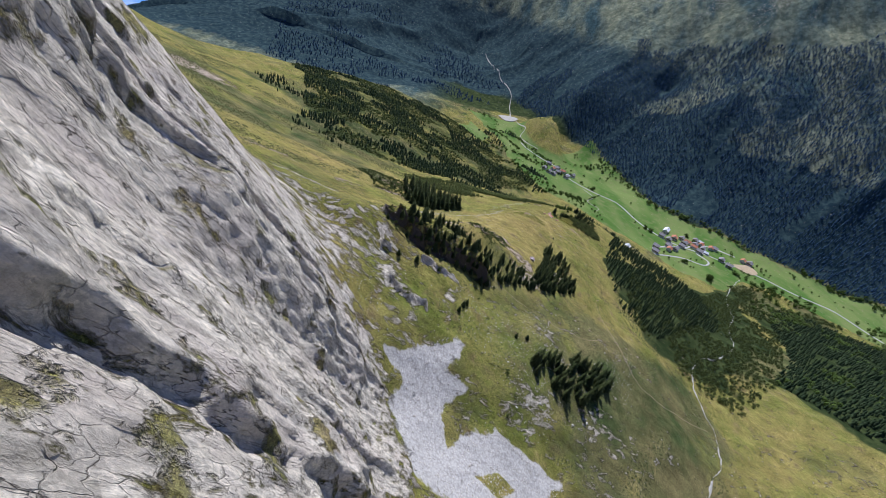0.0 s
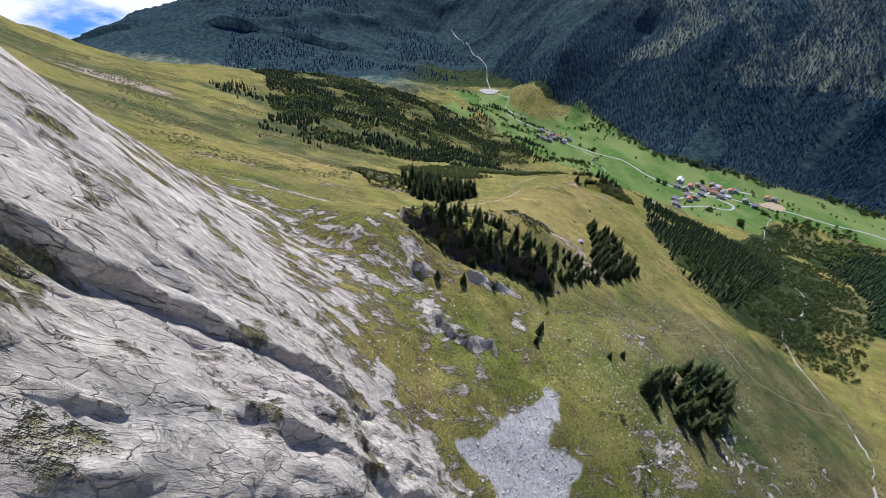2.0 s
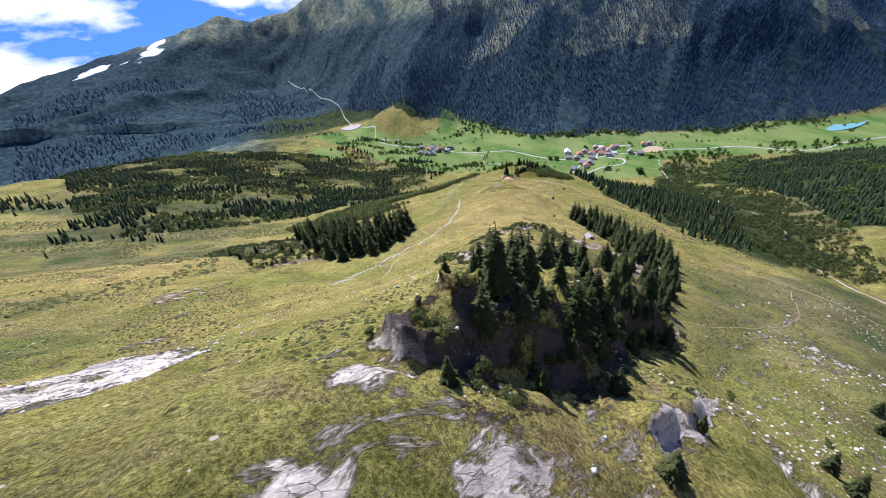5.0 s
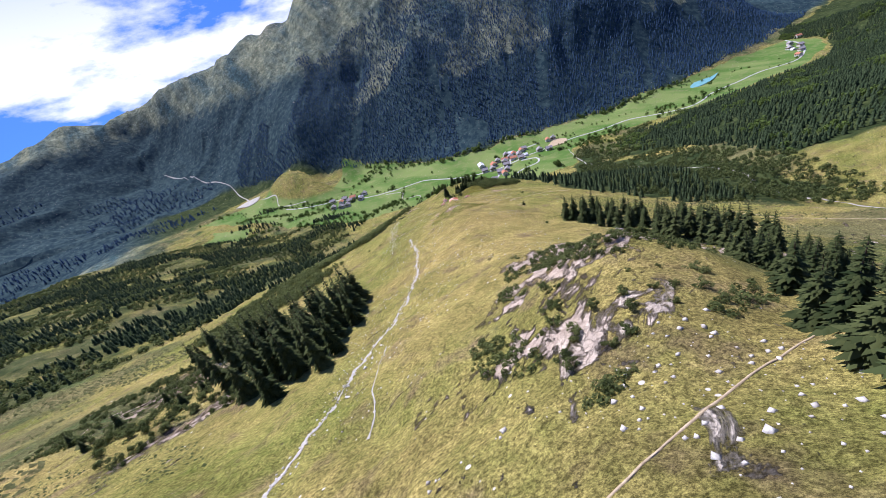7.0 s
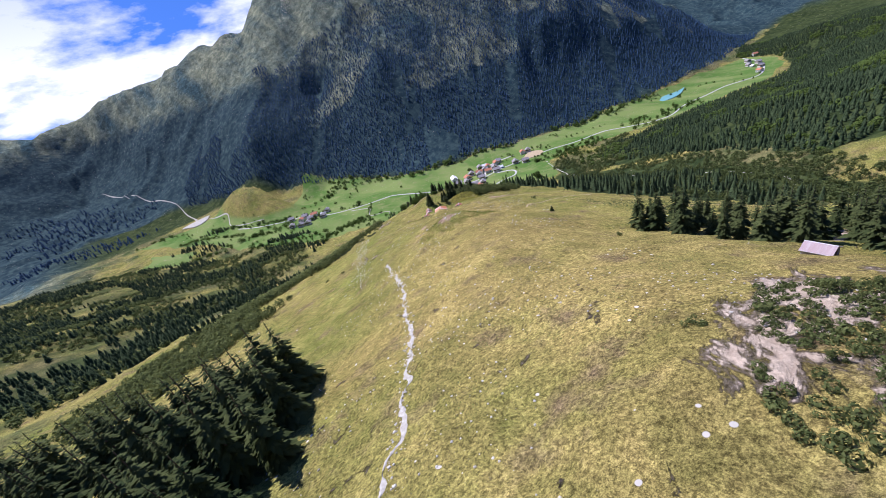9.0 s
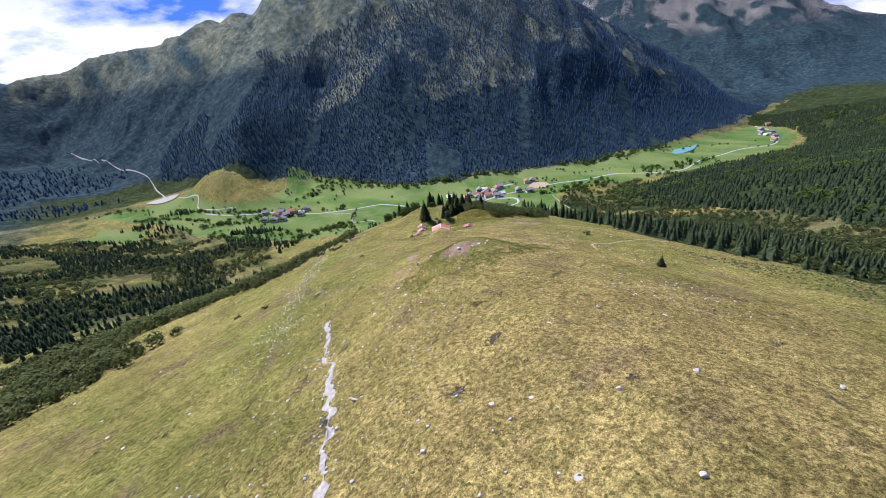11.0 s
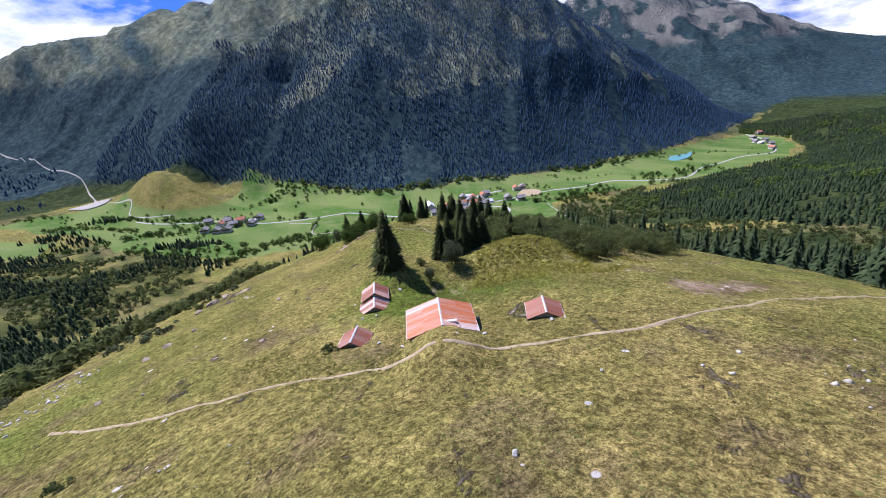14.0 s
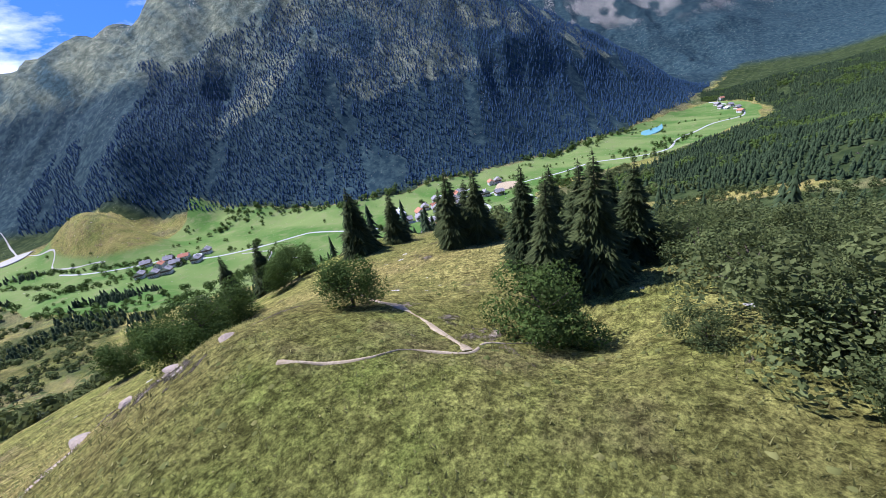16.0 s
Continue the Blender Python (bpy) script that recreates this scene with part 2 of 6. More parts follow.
def height(x, y):
    shape = np.shape(x)
    x, y = np.ravel(np.asarray(x, float)), np.ravel(np.asarray(y, float))
    z = land.smooth(x, y)
    z += 66 * bump(x, y, 228, 1440, 85, 230, 12)       # moraine hill by the gravel fan
    z += 3.0 * bump(x, y, 86, 414, 17, 13, 30)          # hummock of the bare patch
    z += 3.0 * bump(x, y, 148, 479, 14, 7.5, -35)         # knoll behind the huts
    z -= 2.6 * bump(x, y, 133, 479, 13, 8, -35)          # hollow in front of the knoll
    z += 3.4 * bump(x, y, 146, 517, 20, 15, 60)          # crest of the last spur
    z += 2.0 * bump(x, y, 127.5, 488.5, 9, 7, 50)        # rise under the lone spruce
    z -= 1.8 * bump(x, y, 158, 504, 9, 7, 30)
    z += 2.5 * bump(x, y, 116.4, 464.8, 7.5, 5.0, 52)          # bank the barn is dug into
    z += 6.5 * bump(x, y, 0, 216, 46, 20, 22)          # crown of the wooded knoll
    z += 6.0 * bump(x, y, 25, 268, 40, 26, 20)          # bare rocky knob
    flat = floor_mask(x, y)
    far = far_mask(x, y)
    lx, ly = x + 3.6 * fbm(x, y, 12, 4, 341), y + 3.6 * fbm(x, y, 12, 4, 351)
    for line, rise, width, reach in LEDGES:
        f, s, ends = ledge_field(lx, ly, line, width, reach)
        rise = rise * (0.8 + 0.5 * fbm(x, y, 7, 3, 361))
        z += rise * f - 0.35 * rise * ends * np.exp(-((s + width * 0.8) / (width * 0.9)) ** 2)
    near = (1 - flat) * (1 - far)
    late = step(330, 400, y) * (1 - step(560, 640, y))
    z += near * (1.4 - 0.8 * late) * (fbm(x, y, 38, 3, 5) + 0.35 * fbm(x, y, 9, 3, 11))
    wild = step(300, 700, np.hypot(x, y - 250)) * (1 - flat)
    z += wild * (1 - far) * 7 * fbm(x, y, 150, 4, 21)
    along, up = x * 0.63 - y * 0.77 + 55 * fbm(x, y, 240, 3, 33), x * 0.77 + y * 0.63
    z += far * (24 * fbm(x, y, 420, 2, 31) + 22 * (fbm(along, up * 0.4, 290, 3, 37, 0.5, True) - 0.3) + 8 * (fbm(along + 0.3 * up, up * 0.5, 105, 3, 39, 0.55, True) - 0.3))
    return z.reshape(shape)


def ground(x, y):
    return float(height(np.array([x]), np.array([y]))[0])


def graded(lo, hi, bands):
    """Grid lines: bands of (start, end, spacing), and growing steps out to lo and hi."""
    lines = []
    for a, b, s in bands:
        lines += list(np.arange(a, b, s))
    lines.append(bands[-1][1])
    s = bands[-1][2]
    while lines[-1] < hi:
        s *= 1.1
        lines.append(lines[-1] + min(s, 24))
    head, s, v = [], bands[0][2], bands[0][0]
    while v > lo:
        s *= 1.12
        v -= min(s, 24)
        head.append(v)
    return np.array(head[::-1] + lines)


XS = graded(-2400, 4300, [(-125, -72, 0.75), (-72, 20, 0.45), (20, 200, 1.5), (200, 420, 4), (420, 1900, 12)])
YS = graded(-400, 3500, [(0, 104, 0.45), (104, 215, 0.75), (215, 560, 1.6), (560, 700, 5), (700, 2350, 12)])
gx, gy = np.meshgrid(XS, YS)
gz = height(gx, gy)
gdx = np.gradient(gz, axis=1) / np.gradient(gx, axis=1)
gdy = np.gradient(gz, axis=0) / np.gradient(gy, axis=0)
slope = np.hypot(gdx, gdy)

# bare rock: ovals of x, y, half-length, half-width, turn, amount
CRAGS = [(-50, 60, 75, 60, 20, 1.3), (-90, 110, 60, 40, 10, 0.85), (-66, 146, 50, 30, -20, 0.58), (-34, 156, 34, 22, -25, 0.46), (-98, 188, 26, 10, 25, 0.85),
         (-80, 214, 22, 13, 35, 0.85), (-40, 182, 14, 7, -30, 0.45), (-18, 183, 26, 9, 20, 0.36), (14, 172, 7, 20, -10, 0.42), (-8, 190, 12, 6, 20, 0.4)]
SLABS = [(-58, 350, 20, 8, 15, 0.58), (-76, 346, 12, 7, 10, 0.55), (66, 462, 9, 2.5, 55, 0.6), (62, 450, 5, 2, 40, 0.55), (22, 290, 16, 9, 40, 0.6), (12, 283, 13, 8, 30, 0.6), (5, 282, 10, 6, 20, 0.56), (28, 298, 12, 7, 40, 0.6), (41, 301, 15, 8, 30, 0.6), (60, 289, 22, 10, -10, 0.6), (17, 277, 12, 8, 0, 0.58), (14, 268, 16, 9, 20, 0.58), (34, 282, 16, 8, 30, 0.58), (74, 285, 9, 5, 10, 0.8), (-3, 259, 10, 7, 10, 0.66), (-8, 266, 5, 3.5, 30, 0.66), (22, 263, 14, 5, 20, 0.66), (6, 252, 8, 4, 20, 0.6), (31, 301, 9, 7, 40, 0.7), (41, 300, 7, 5, 30, 0.68), (20, 294, 6, 5, 0, 0.6), (16, 270, 34, 24, 30, 0.25), (-75, 405, 34, 20, 40, 0.5), (72, 268, 30, 16, 40, 0.52), (104, 300, 18, 10, 60, 0.55), (173, 495, 10, 6, 10, 0.5),
         (-390, 500, 70, 40, 40, 0.8), (-156, 282, 22, 10, 30, 0.6), (-95, 298, 22, 8, 20, 0.5), (70, 142, 26, 16, 30, 0.42), (115, 160, 24, 14, 30, 0.38), (112, 528, 12, 4, 60, 0.5), (142, 519.5, 6, 2.4, -50, 0.95)]
SCREE = [(0, 108), (-10, 116), (8, 137), (20, 151), (24, 148), (18, 131), (29, 127), (20, 110), (26, 96), (48, 121), (66, 117), (92, 113), (70, 90), (30, 74), (12, 76), (-3, 99)]


def inside(x, y, poly):
    hit = np.zeros(np.shape(x), bool)
    for (ax, ay), (bx, by) in zip(poly, poly[1:] + poly[:1]):
        hit ^= ((ay > y) != (by > y)) & (x < (bx - ax) * (y - ay) / (by - ay + 1e-9) + ax)
    return hit


def poly_soft(x, y, poly, soft):
    d, _ = line_distance(x, y, poly + poly[:1])
    return step(-soft, soft, np.where(inside(x, y, poly), d, -d))


wx, wy = gx + 5 * fbm(gx, gy, 16, 4, 301), gy + 5 * fbm(gx, gy, 16, 4, 311)
fx, fy = gx + 22 * fbm(gx, gy, 70, 4, 321), gy + 22 * fbm(gx, gy, 70, 4, 331)
near_zone = 1 - step(330, 520, np.hypot(gx, gy - 250))
far = far_mask(gx, gy)
flat = floor_mask(gx, gy)
rock = np.zeros_like(gx)
for cx, cy, rx, ry, turn, amount in CRAGS + SLABS:
    rock = np.maximum(rock, amount * np.clip(1.5 * bump(wx, wy, cx, cy, rx * 1.35, ry * 1.35, turn), 0, 1))
rock = np.maximum(rock, near_zone * step(1.0, 1.6, slope - 0.5 * step(115, 150, gy)) * 0.8)
rock = np.maximum(rock, far * step(450, 750, gz) * 0.38 * step(-0.1, 0.4, fbm(gx * 0.63 - gy * 0.77, (gx * 0.77 + gy * 0.63) * 0.3, 70, 4, 51)))
rock = np.maximum(rock, step(2600, 3000, gx) * step(330, 500, gz) * 0.45 * step(-0.3, 0.3, fbm(gx, gy, 130, 4, 53)))
rock = np.maximum(rock, near_zone * (1 - step(215, 300, gy)) * (0.22 + 0.12 * bump(gx, gy, 60, 160, 170, 130)) * step(-0.3, 0.8, fbm(gx, gy, 30, 3, 61)))
for line, rise, width, reach in LEDGES:
    f, s, ends = ledge_field(gx + 3.6 * fbm(gx, gy, 12, 4, 341), gy + 3.6 * fbm(gx, gy, 12, 4, 351), line, width, reach)
    rock = np.maximum(rock, ends * np.exp(-((s - width * 0.1) / (width * 0.8)) ** 2))
# dark ledge and bank rock; the knoll face's shade is painted in
schist_and_shade = np.zeros_like(gx)
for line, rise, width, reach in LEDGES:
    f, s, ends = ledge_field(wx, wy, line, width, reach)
    schist_and_shade = np.maximum(schist_and_shade, (1.5 if rise > 5 else 0.3) * ends * np.exp(-((s + 0.5) / (width * 2.0)) ** 2))
schist_and_shade = np.clip(1.4 * schist_and_shade + 0.8 * bump(wx, wy, -75, 405, 44, 26, 40), 0, 1)
scree = poly_soft(gx + 0.5 * (wx - gx), gy + 0.5 * (wy - gy), SCREE, 5.0)
scree *= 1 - poly_soft(gx, gy, [(40, 92), (52, 100), (62, 98), (52, 88)], 3)
rock *= 1 - scree
rock *= 1 - np.clip(2.5 * bump(gx, gy, 122, 470, 26, 20), 0, 1)
dry = np.clip(0.48 + 0.4 * bump(wx, wy, 30, 280, 50, 40) + 0.5 * bump(wx, wy, 55, 345, 90, 70, 60) + 0.4 * bump(wx, wy, 100, 428, 95, 45, 52) + 0.35 * bump(wx, wy, -150, 380, 160, 120) - 0.25 * bump(wx, wy, 60, 170, 120, 80), 0, 1)
lush = 0.8 * bump(wx, wy, 128, 478, 30, 15, -30) + 0.6 * bump(wx, wy, 84, 412, 22, 16, 30) + 0.5 * bump(wx, wy, 88, 500, 26, 14, 50) \
    + 0.15 * bump(wx, wy, -45, 175, 30, 14, -30) + 0.2 * bump(wx, wy, 10, 150, 24, 14) + 0.42 * bump(wx, wy, 142, 508, 44, 28)
soil = 0.62 * bump(wx, wy, 152, 456, 14, 7, 20) + 0.45 * bump(wx, wy, 131, 481, 6, 3, 20) + 0.35 * bump(wx, wy, 195, 1450, 45, 150, 12) + 0.5 * bump(wx, wy, 18, 276, 36, 28, 30) + np.clip(1.4 * bump(wx, wy, 83, 411, 7, 5, 20), 0, 0.7) + 0.8 * bump(wx, wy, 74, 423, 4.5, 12, 12) + 0.64 * bump(gx + 0.4 * (wx - gx), gy + 0.4 * (wy - gy), 83, 434.5, 12, 4.2, 50) + 0.6 * bump(wx, wy, -60, 350, 24, 12, 15) + 0.5 * bump(wx, wy, 61, 468, 4, 30, -16) + 0.45 * bump(wx, wy, 78, 403, 7, 4) + 0.6 * bump(wx, wy, -70, 400, 44, 26, 40)
FIELDS = [[(-60, 1560), (60, 1300), (110, 1130), (175, 965), (300, 885), (400, 820), (452, 790), (565, 706), (640, 785), (720, 790), (850, 690), (1000, 640),
           (1250, 575), (1440, 575), (1560, 650), (1590, 720), (1500, 745), (1250, 800), (1166, 815), (930, 892), (760, 972), (640, 1062), (545, 1102), (505, 1262), (400, 1490), (300, 1380), (180, 1560)],
          [(-70, 1290), (0, 1200), (40, 1260), (-30, 1380)]]
meadow = np.zeros_like(gx)
for f in FIELDS:
    meadow = np.maximum(meadow, poly_soft(gx + 0.35 * (fx - gx), gy + 0.35 * (fy - gy), f, 9))
meadow *= 1 - bump(gx, gy, 228, 1440, 100, 240, 12) * 1.6
meadow = np.clip(meadow, 0, 1)
def spur_side(x, y):
    """1 to the east of the great spur of the far mountain, 0 to its west."""
    return step(-50, 60, (800 * (x - 268) - 432 * (y - 1530)) / 909 + 45 * fbm(x, y, 150, 3, 75))


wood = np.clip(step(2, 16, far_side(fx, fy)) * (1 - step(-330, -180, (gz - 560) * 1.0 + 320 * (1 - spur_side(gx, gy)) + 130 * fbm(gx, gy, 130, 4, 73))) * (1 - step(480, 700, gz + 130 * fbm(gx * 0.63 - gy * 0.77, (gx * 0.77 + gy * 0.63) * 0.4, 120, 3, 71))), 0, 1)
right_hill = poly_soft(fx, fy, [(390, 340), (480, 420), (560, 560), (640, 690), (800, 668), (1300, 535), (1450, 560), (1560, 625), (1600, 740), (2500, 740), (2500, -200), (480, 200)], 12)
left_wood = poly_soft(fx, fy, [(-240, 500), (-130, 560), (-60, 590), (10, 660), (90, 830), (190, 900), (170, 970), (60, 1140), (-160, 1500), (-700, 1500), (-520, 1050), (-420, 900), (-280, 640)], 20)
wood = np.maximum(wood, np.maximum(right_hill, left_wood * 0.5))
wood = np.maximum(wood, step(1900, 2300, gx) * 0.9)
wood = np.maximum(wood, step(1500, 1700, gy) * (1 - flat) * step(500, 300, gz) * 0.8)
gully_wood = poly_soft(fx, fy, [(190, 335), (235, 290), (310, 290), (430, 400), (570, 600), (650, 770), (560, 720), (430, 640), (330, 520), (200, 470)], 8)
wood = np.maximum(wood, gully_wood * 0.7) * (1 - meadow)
open_turf = step(255, 320, gy) * (1 - step(70, 150, line_distance(gx, gy, LAND["spur crest"])[0]))
heath = np.clip(0.52 * (1 - open_turf) * step(-0.6, 0.8, fbm(gx, gy, 60, 4, 89)) + 0.5 * bump(wx, wy, -75, 400, 60, 45) + 0.7 * bump(wx, wy, -62, 350, 30, 16, 15) + 0.9 * bump(fx, fy, 480, 380, 230, 170) + 0.75 * bump(wx, wy, 190, 190, 130, 150) + 0.45 * bump(fx, fy, -330, 430, 330, 300) + far * step(250, 420, gz + 60 * fbm(gx, gy, 160, 3, 87)) + step(1650, 1950, gy) * (1 - flat) + step(2400, 2700, gx) + 0.8 * step(0.0, 0.9, fbm(gx, gy, 120, 4, 88)) * step(330, 480, np.hypot(gx - 150, gy - 250)), 0, 1) * (1 - meadow)
heath = np.clip(heath - 0.3 * bump(gx, gy, -5, 178, 85, 60), 0, 1)
# far slopes, where the ground colours take on painted haze
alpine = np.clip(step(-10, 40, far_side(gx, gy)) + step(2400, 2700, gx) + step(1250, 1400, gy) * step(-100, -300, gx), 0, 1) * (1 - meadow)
snow = step(0.6, 0.9, fbm(gx, gy, 240, 4, 81)) * step(160, 300, gz) * step(2300, 2600, gy) * step(-300, -900, gx)
snow += 0.6 * step(0.5, 0.8, fbm(gx, gy, 160, 4, 83)) * step(800, 900, gz) * far
# ---- materials ----
class Nodes:
    """Short hand for building one material."""

    def __init__(self, name, rough=0.85):
        self.mat = bpy.data.materials.new(name)
        self.mat.use_nodes = True
        self.nt = self.mat.node_tree
        self.bsdf = self.nt.nodes["Principled BSDF"]
        self.bsdf.inputs["Roughness"].default_value = rough
        self.bsdf.inputs["Specular IOR Level"].default_value = 0.02

    def put(self, node, key, value):
        if hasattr(value, "is_output"):
            self.nt.links.new(value, node.inputs[key])
        elif value is not None:
            node.inputs[key].default_value = value

    def coords(self, scale=(1, 1, 1), rot=(0, 0, 0), kind="Object"):
        co, mp = self.nt.nodes.new("ShaderNodeTexCoord"), self.nt.nodes.new("ShaderNodeMapping")
        mp.inputs["Scale"].default_value, mp.inputs["Rotation"].default_value = scale, rot
        self.nt.links.new(co.outputs[kind], mp.inputs["Vector"])
        return mp.outputs[0]

    def noise(self, scale, detail=5, rough=0.55, vec=None, warp=0.0):
        n = self.nt.nodes.new("ShaderNodeTexNoise")
        for k, v in (("Scale", scale), ("Detail", detail), ("Roughness", rough), ("Distortion", warp)):
            n.inputs[k].default_value = v
        self.put(n, "Vector", vec if vec is not None else self.coords())
        return n.outputs["Fac"]

    def cells(self, scale, vec=None, feature="F1"):
        n = self.nt.nodes.new("ShaderNodeTexVoronoi")
        n.feature = feature
        n.inputs["Scale"].default_value = scale
        self.put(n, "Vector", vec if vec is not None else self.coords())
        return n.outputs["Distance"]

    def math(self, op, a, b=None, clamp=False):
        n = self.nt.nodes.new("ShaderNodeMath")
        n.operation, n.use_clamp = op, clamp
        self.put(n, 0, a)
        self.put(n, 1, b)
        return n.outputs[0]

    def ramp(self, v, lo, hi, a=0.0, b=1.0):
        n = self.nt.nodes.new("ShaderNodeMapRange")
        for k, x in (("From Min", lo), ("From Max", hi), ("To Min", a), ("To Max", b)):
            n.inputs[k].default_value = x
        self.put(n, "Value", v)
        return n.outputs[0]

    def mix(self, fac, a, b, mode="MIX"):
        n = self.nt.nodes.new("ShaderNodeMixRGB")
        n.blend_type = mode
        self.put(n, "Fac", fac)
        for k, c in (("Color1", a), ("Color2", b)):
            self.put(n, k, (*c, 1) if isinstance(c, tuple) else c)
        return n.outputs[0]

    def attr(self, name):
        n = self.nt.nodes.new("ShaderNodeAttribute")
        n.attribute_name = name
        return n.outputs["Fac"]

    def random(self):
        return self.nt.nodes.new("ShaderNodeObjectInfo").outputs["Random"]

    def island(self):
        return self.nt.nodes.new("ShaderNodeNewGeometry").outputs["Random Per Island"]

    def grey(self, v):
        n = self.nt.nodes.new("ShaderNodeCombineColor")
        for k in range(3):
            self.put(n, k, v)
        return n.outputs[0]

    def bump(self, h, strength=0.5, distance=0.1):
        n = self.nt.nodes.new("ShaderNodeBump")
        n.inputs["Strength"].default_value, n.inputs["Distance"].default_value = strength, distance
        self.put(n, "Height", h)
        self.nt.links.new(n.outputs[0], self.bsdf.inputs["Normal"])

    def done(self, color, rough=None):
        self.put(self.bsdf, "Base Color", (*color, 1) if isinstance(color, tuple) else color)
        self.put(self.bsdf, "Roughness", rough)
        return self.mat


def edge(m, value, spread, gain, wobble):
    """A ragged but crisp border: value + wobble about one half."""
    w = m.math("MULTIPLY", m.math("SUBTRACT", wobble, 0.5), spread)
    v = m.math("ADD", value, w)
    return m.math("ADD", m.math("MULTIPLY", m.math("SUBTRACT", v, 0.5), gain), 0.5, True)


def ground_material():
    m = Nodes("alpine_ground", 0.95)
    big, mid = m.noise(0.028, 5, 0.6), m.noise(0.3, 6, 0.62)
    fine, tuft = m.noise(2.1, 9, 0.8), m.noise(0.8, 8, 0.74)
    grain = m.noise(7.0, 5, 0.75)
    # turf
    d = m.math("ADD", m.attr("dry"), m.math("ADD", m.math("MULTIPLY", m.math("SUBTRACT", big, 0.5), 1.7), m.math("MULTIPLY", m.math("SUBTRACT", mid, 0.5), 0.9)), True)
    turf = m.mix(d, (0.124, 0.144, 0.029), (0.284, 0.221, 0.075))
    turf = m.mix(m.ramp(m.noise(0.11, 5, 0.6), 0.54, 0.72), turf, (0.175, 0.128, 0.066))
    turf = m.mix(edge(m, m.attr("heath"), 0.9, 3, mid), turf, m.mix(m.ramp(big, 0.35, 0.65), (0.056, 0.076, 0.026), (0.165, 0.142, 0.060)))
    # far turf: blue of the distant air is mixed into its colours
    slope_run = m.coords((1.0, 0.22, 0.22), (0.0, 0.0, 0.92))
    hazy_upland = m.mix(m.ramp(m.noise(0.012, 7, 0.66, slope_run), 0.38, 0.62), (0.058, 0.101, 0.103), (0.245, 0.253, 0.160))
    hazy_upland = m.mix(m.ramp(m.noise(0.045, 6, 0.7), 0.42, 0.6), m.mix(1.0, hazy_upland, (0.5, 0.54, 0.54), "MULTIPLY"), hazy_upland)
    turf = m.mix(m.attr("alpine"), turf, hazy_upland)
    turf = m.mix(edge(m, m.attr("lush"), 1.0, 2.5, mid), turf, (0.110, 0.146, 0.024))
    turf = m.mix(1.0, turf, m.grey(m.ramp(tuft, 0.38, 0.62, 0.74, 1.26)), "MULTIPLY")
    turf = m.mix(1.0, turf, m.grey(m.ramp(fine, 0.42, 0.58, 0.46, 1.54)), "MULTIPLY")
    turf = m.mix(1.0, turf, m.grey(m.ramp(m.noise(0.075, 6, 0.65), 0.3, 0.7, 0.7, 1.25)), "MULTIPLY")
    turf = m.mix(1.0, turf, m.grey(m.ramp(grain, 0.4, 0.6, 0.6, 1.4)), "MULTIPLY")
    # hay meadows, in strips of different mowing
    strip = m.noise(0.016, 2, 0.4, m.coords((1, 0.35, 1), (0, 0, 0.9)))
    hay = m.mix(m.ramp(strip, 0.4, 0.6), (0.080, 0.148, 0.032), (0.158, 0.208, 0.062))
    hay = m.mix(m.ramp(m.noise(0.05, 5, 0.6), 0.5, 0.75), hay, (0.185, 0.200, 0.080))
    color = m.mix(edge(m, m.attr("meadow"), 0.3, 6, mid), turf, hay)
    # leaf litter under trees; on far slopes a bluer one carries painted haze
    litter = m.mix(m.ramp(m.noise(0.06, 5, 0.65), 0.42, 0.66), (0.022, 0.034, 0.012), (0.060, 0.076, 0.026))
    hazy_litter = m.mix(m.ramp(m.noise(0.06, 5, 0.65), 0.42, 0.66), (0.017, 0.035, 0.044), (0.052, 0.083, 0.080))
    litter = m.mix(m.attr("alpine"), litter, hazy_litter)
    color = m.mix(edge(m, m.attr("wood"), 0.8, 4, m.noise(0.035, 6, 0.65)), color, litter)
    # bare earth
    earth = m.mix(m.ramp(mid, 0.36, 0.64), (0.150, 0.095, 0.062), (0.40, 0.295, 0.205))
    earth = m.mix(1.0, earth, m.grey(m.ramp(fine, 0.3, 0.7, 0.7, 1.2)), "MULTIPLY")
    color = m.mix(edge(m, m.attr("soil"), 1.7, 4, tuft), color, earth)
    # limestone: beds that run down the dip, thin partings between them, joints across, lichen
    def along_dip(shrink):
        parts = m.nt.nodes.new("ShaderNodeCombineXYZ")
        for k, way in enumerate((STRATA, np.cross(STRATA, DIP), DIP)):
            dot = m.nt.nodes.new("ShaderNodeVectorMath")
            dot.operation = "DOT_PRODUCT"
            dot.inputs[1].default_value = [float(c) * (1.0, 0.6, shrink)[k] for c in way]
            m.put(dot, 0, m.coords())
            m.nt.links.new(dot.outputs["Value"], parts.inputs[k])
        return parts.outputs[0]

    def parting(scale, shrink, width, warp, detail=3):
        """Thin lines along the beds: 0 in the line, 1 beside it."""
        v = m.noise(scale, detail, 0.6, along_dip(shrink), warp)
        return m.ramp(m.math("ABSOLUTE", m.math("SUBTRACT", v, 0.5)), 0.0, width)
    jog = m.nt.nodes.new("ShaderNodeVectorMath")
    jog.operation = "MULTIPLY_ADD"
    jog.inputs[1].default_value = (1.5, 1.5, 1.5)
    wob = m.nt.nodes.new("ShaderNodeTexNoise")
    wob.inputs["Scale"].default_value, wob.inputs["Detail"].default_value = 0.6, 5.0
    m.put(wob, "Vector", along_dip(0.4))
    m.nt.links.new(wob.outputs["Color"], jog.inputs[0])
    m.nt.links.new(along_dip(0.4), jog.inputs[2])
    blocky = jog.outputs[0]

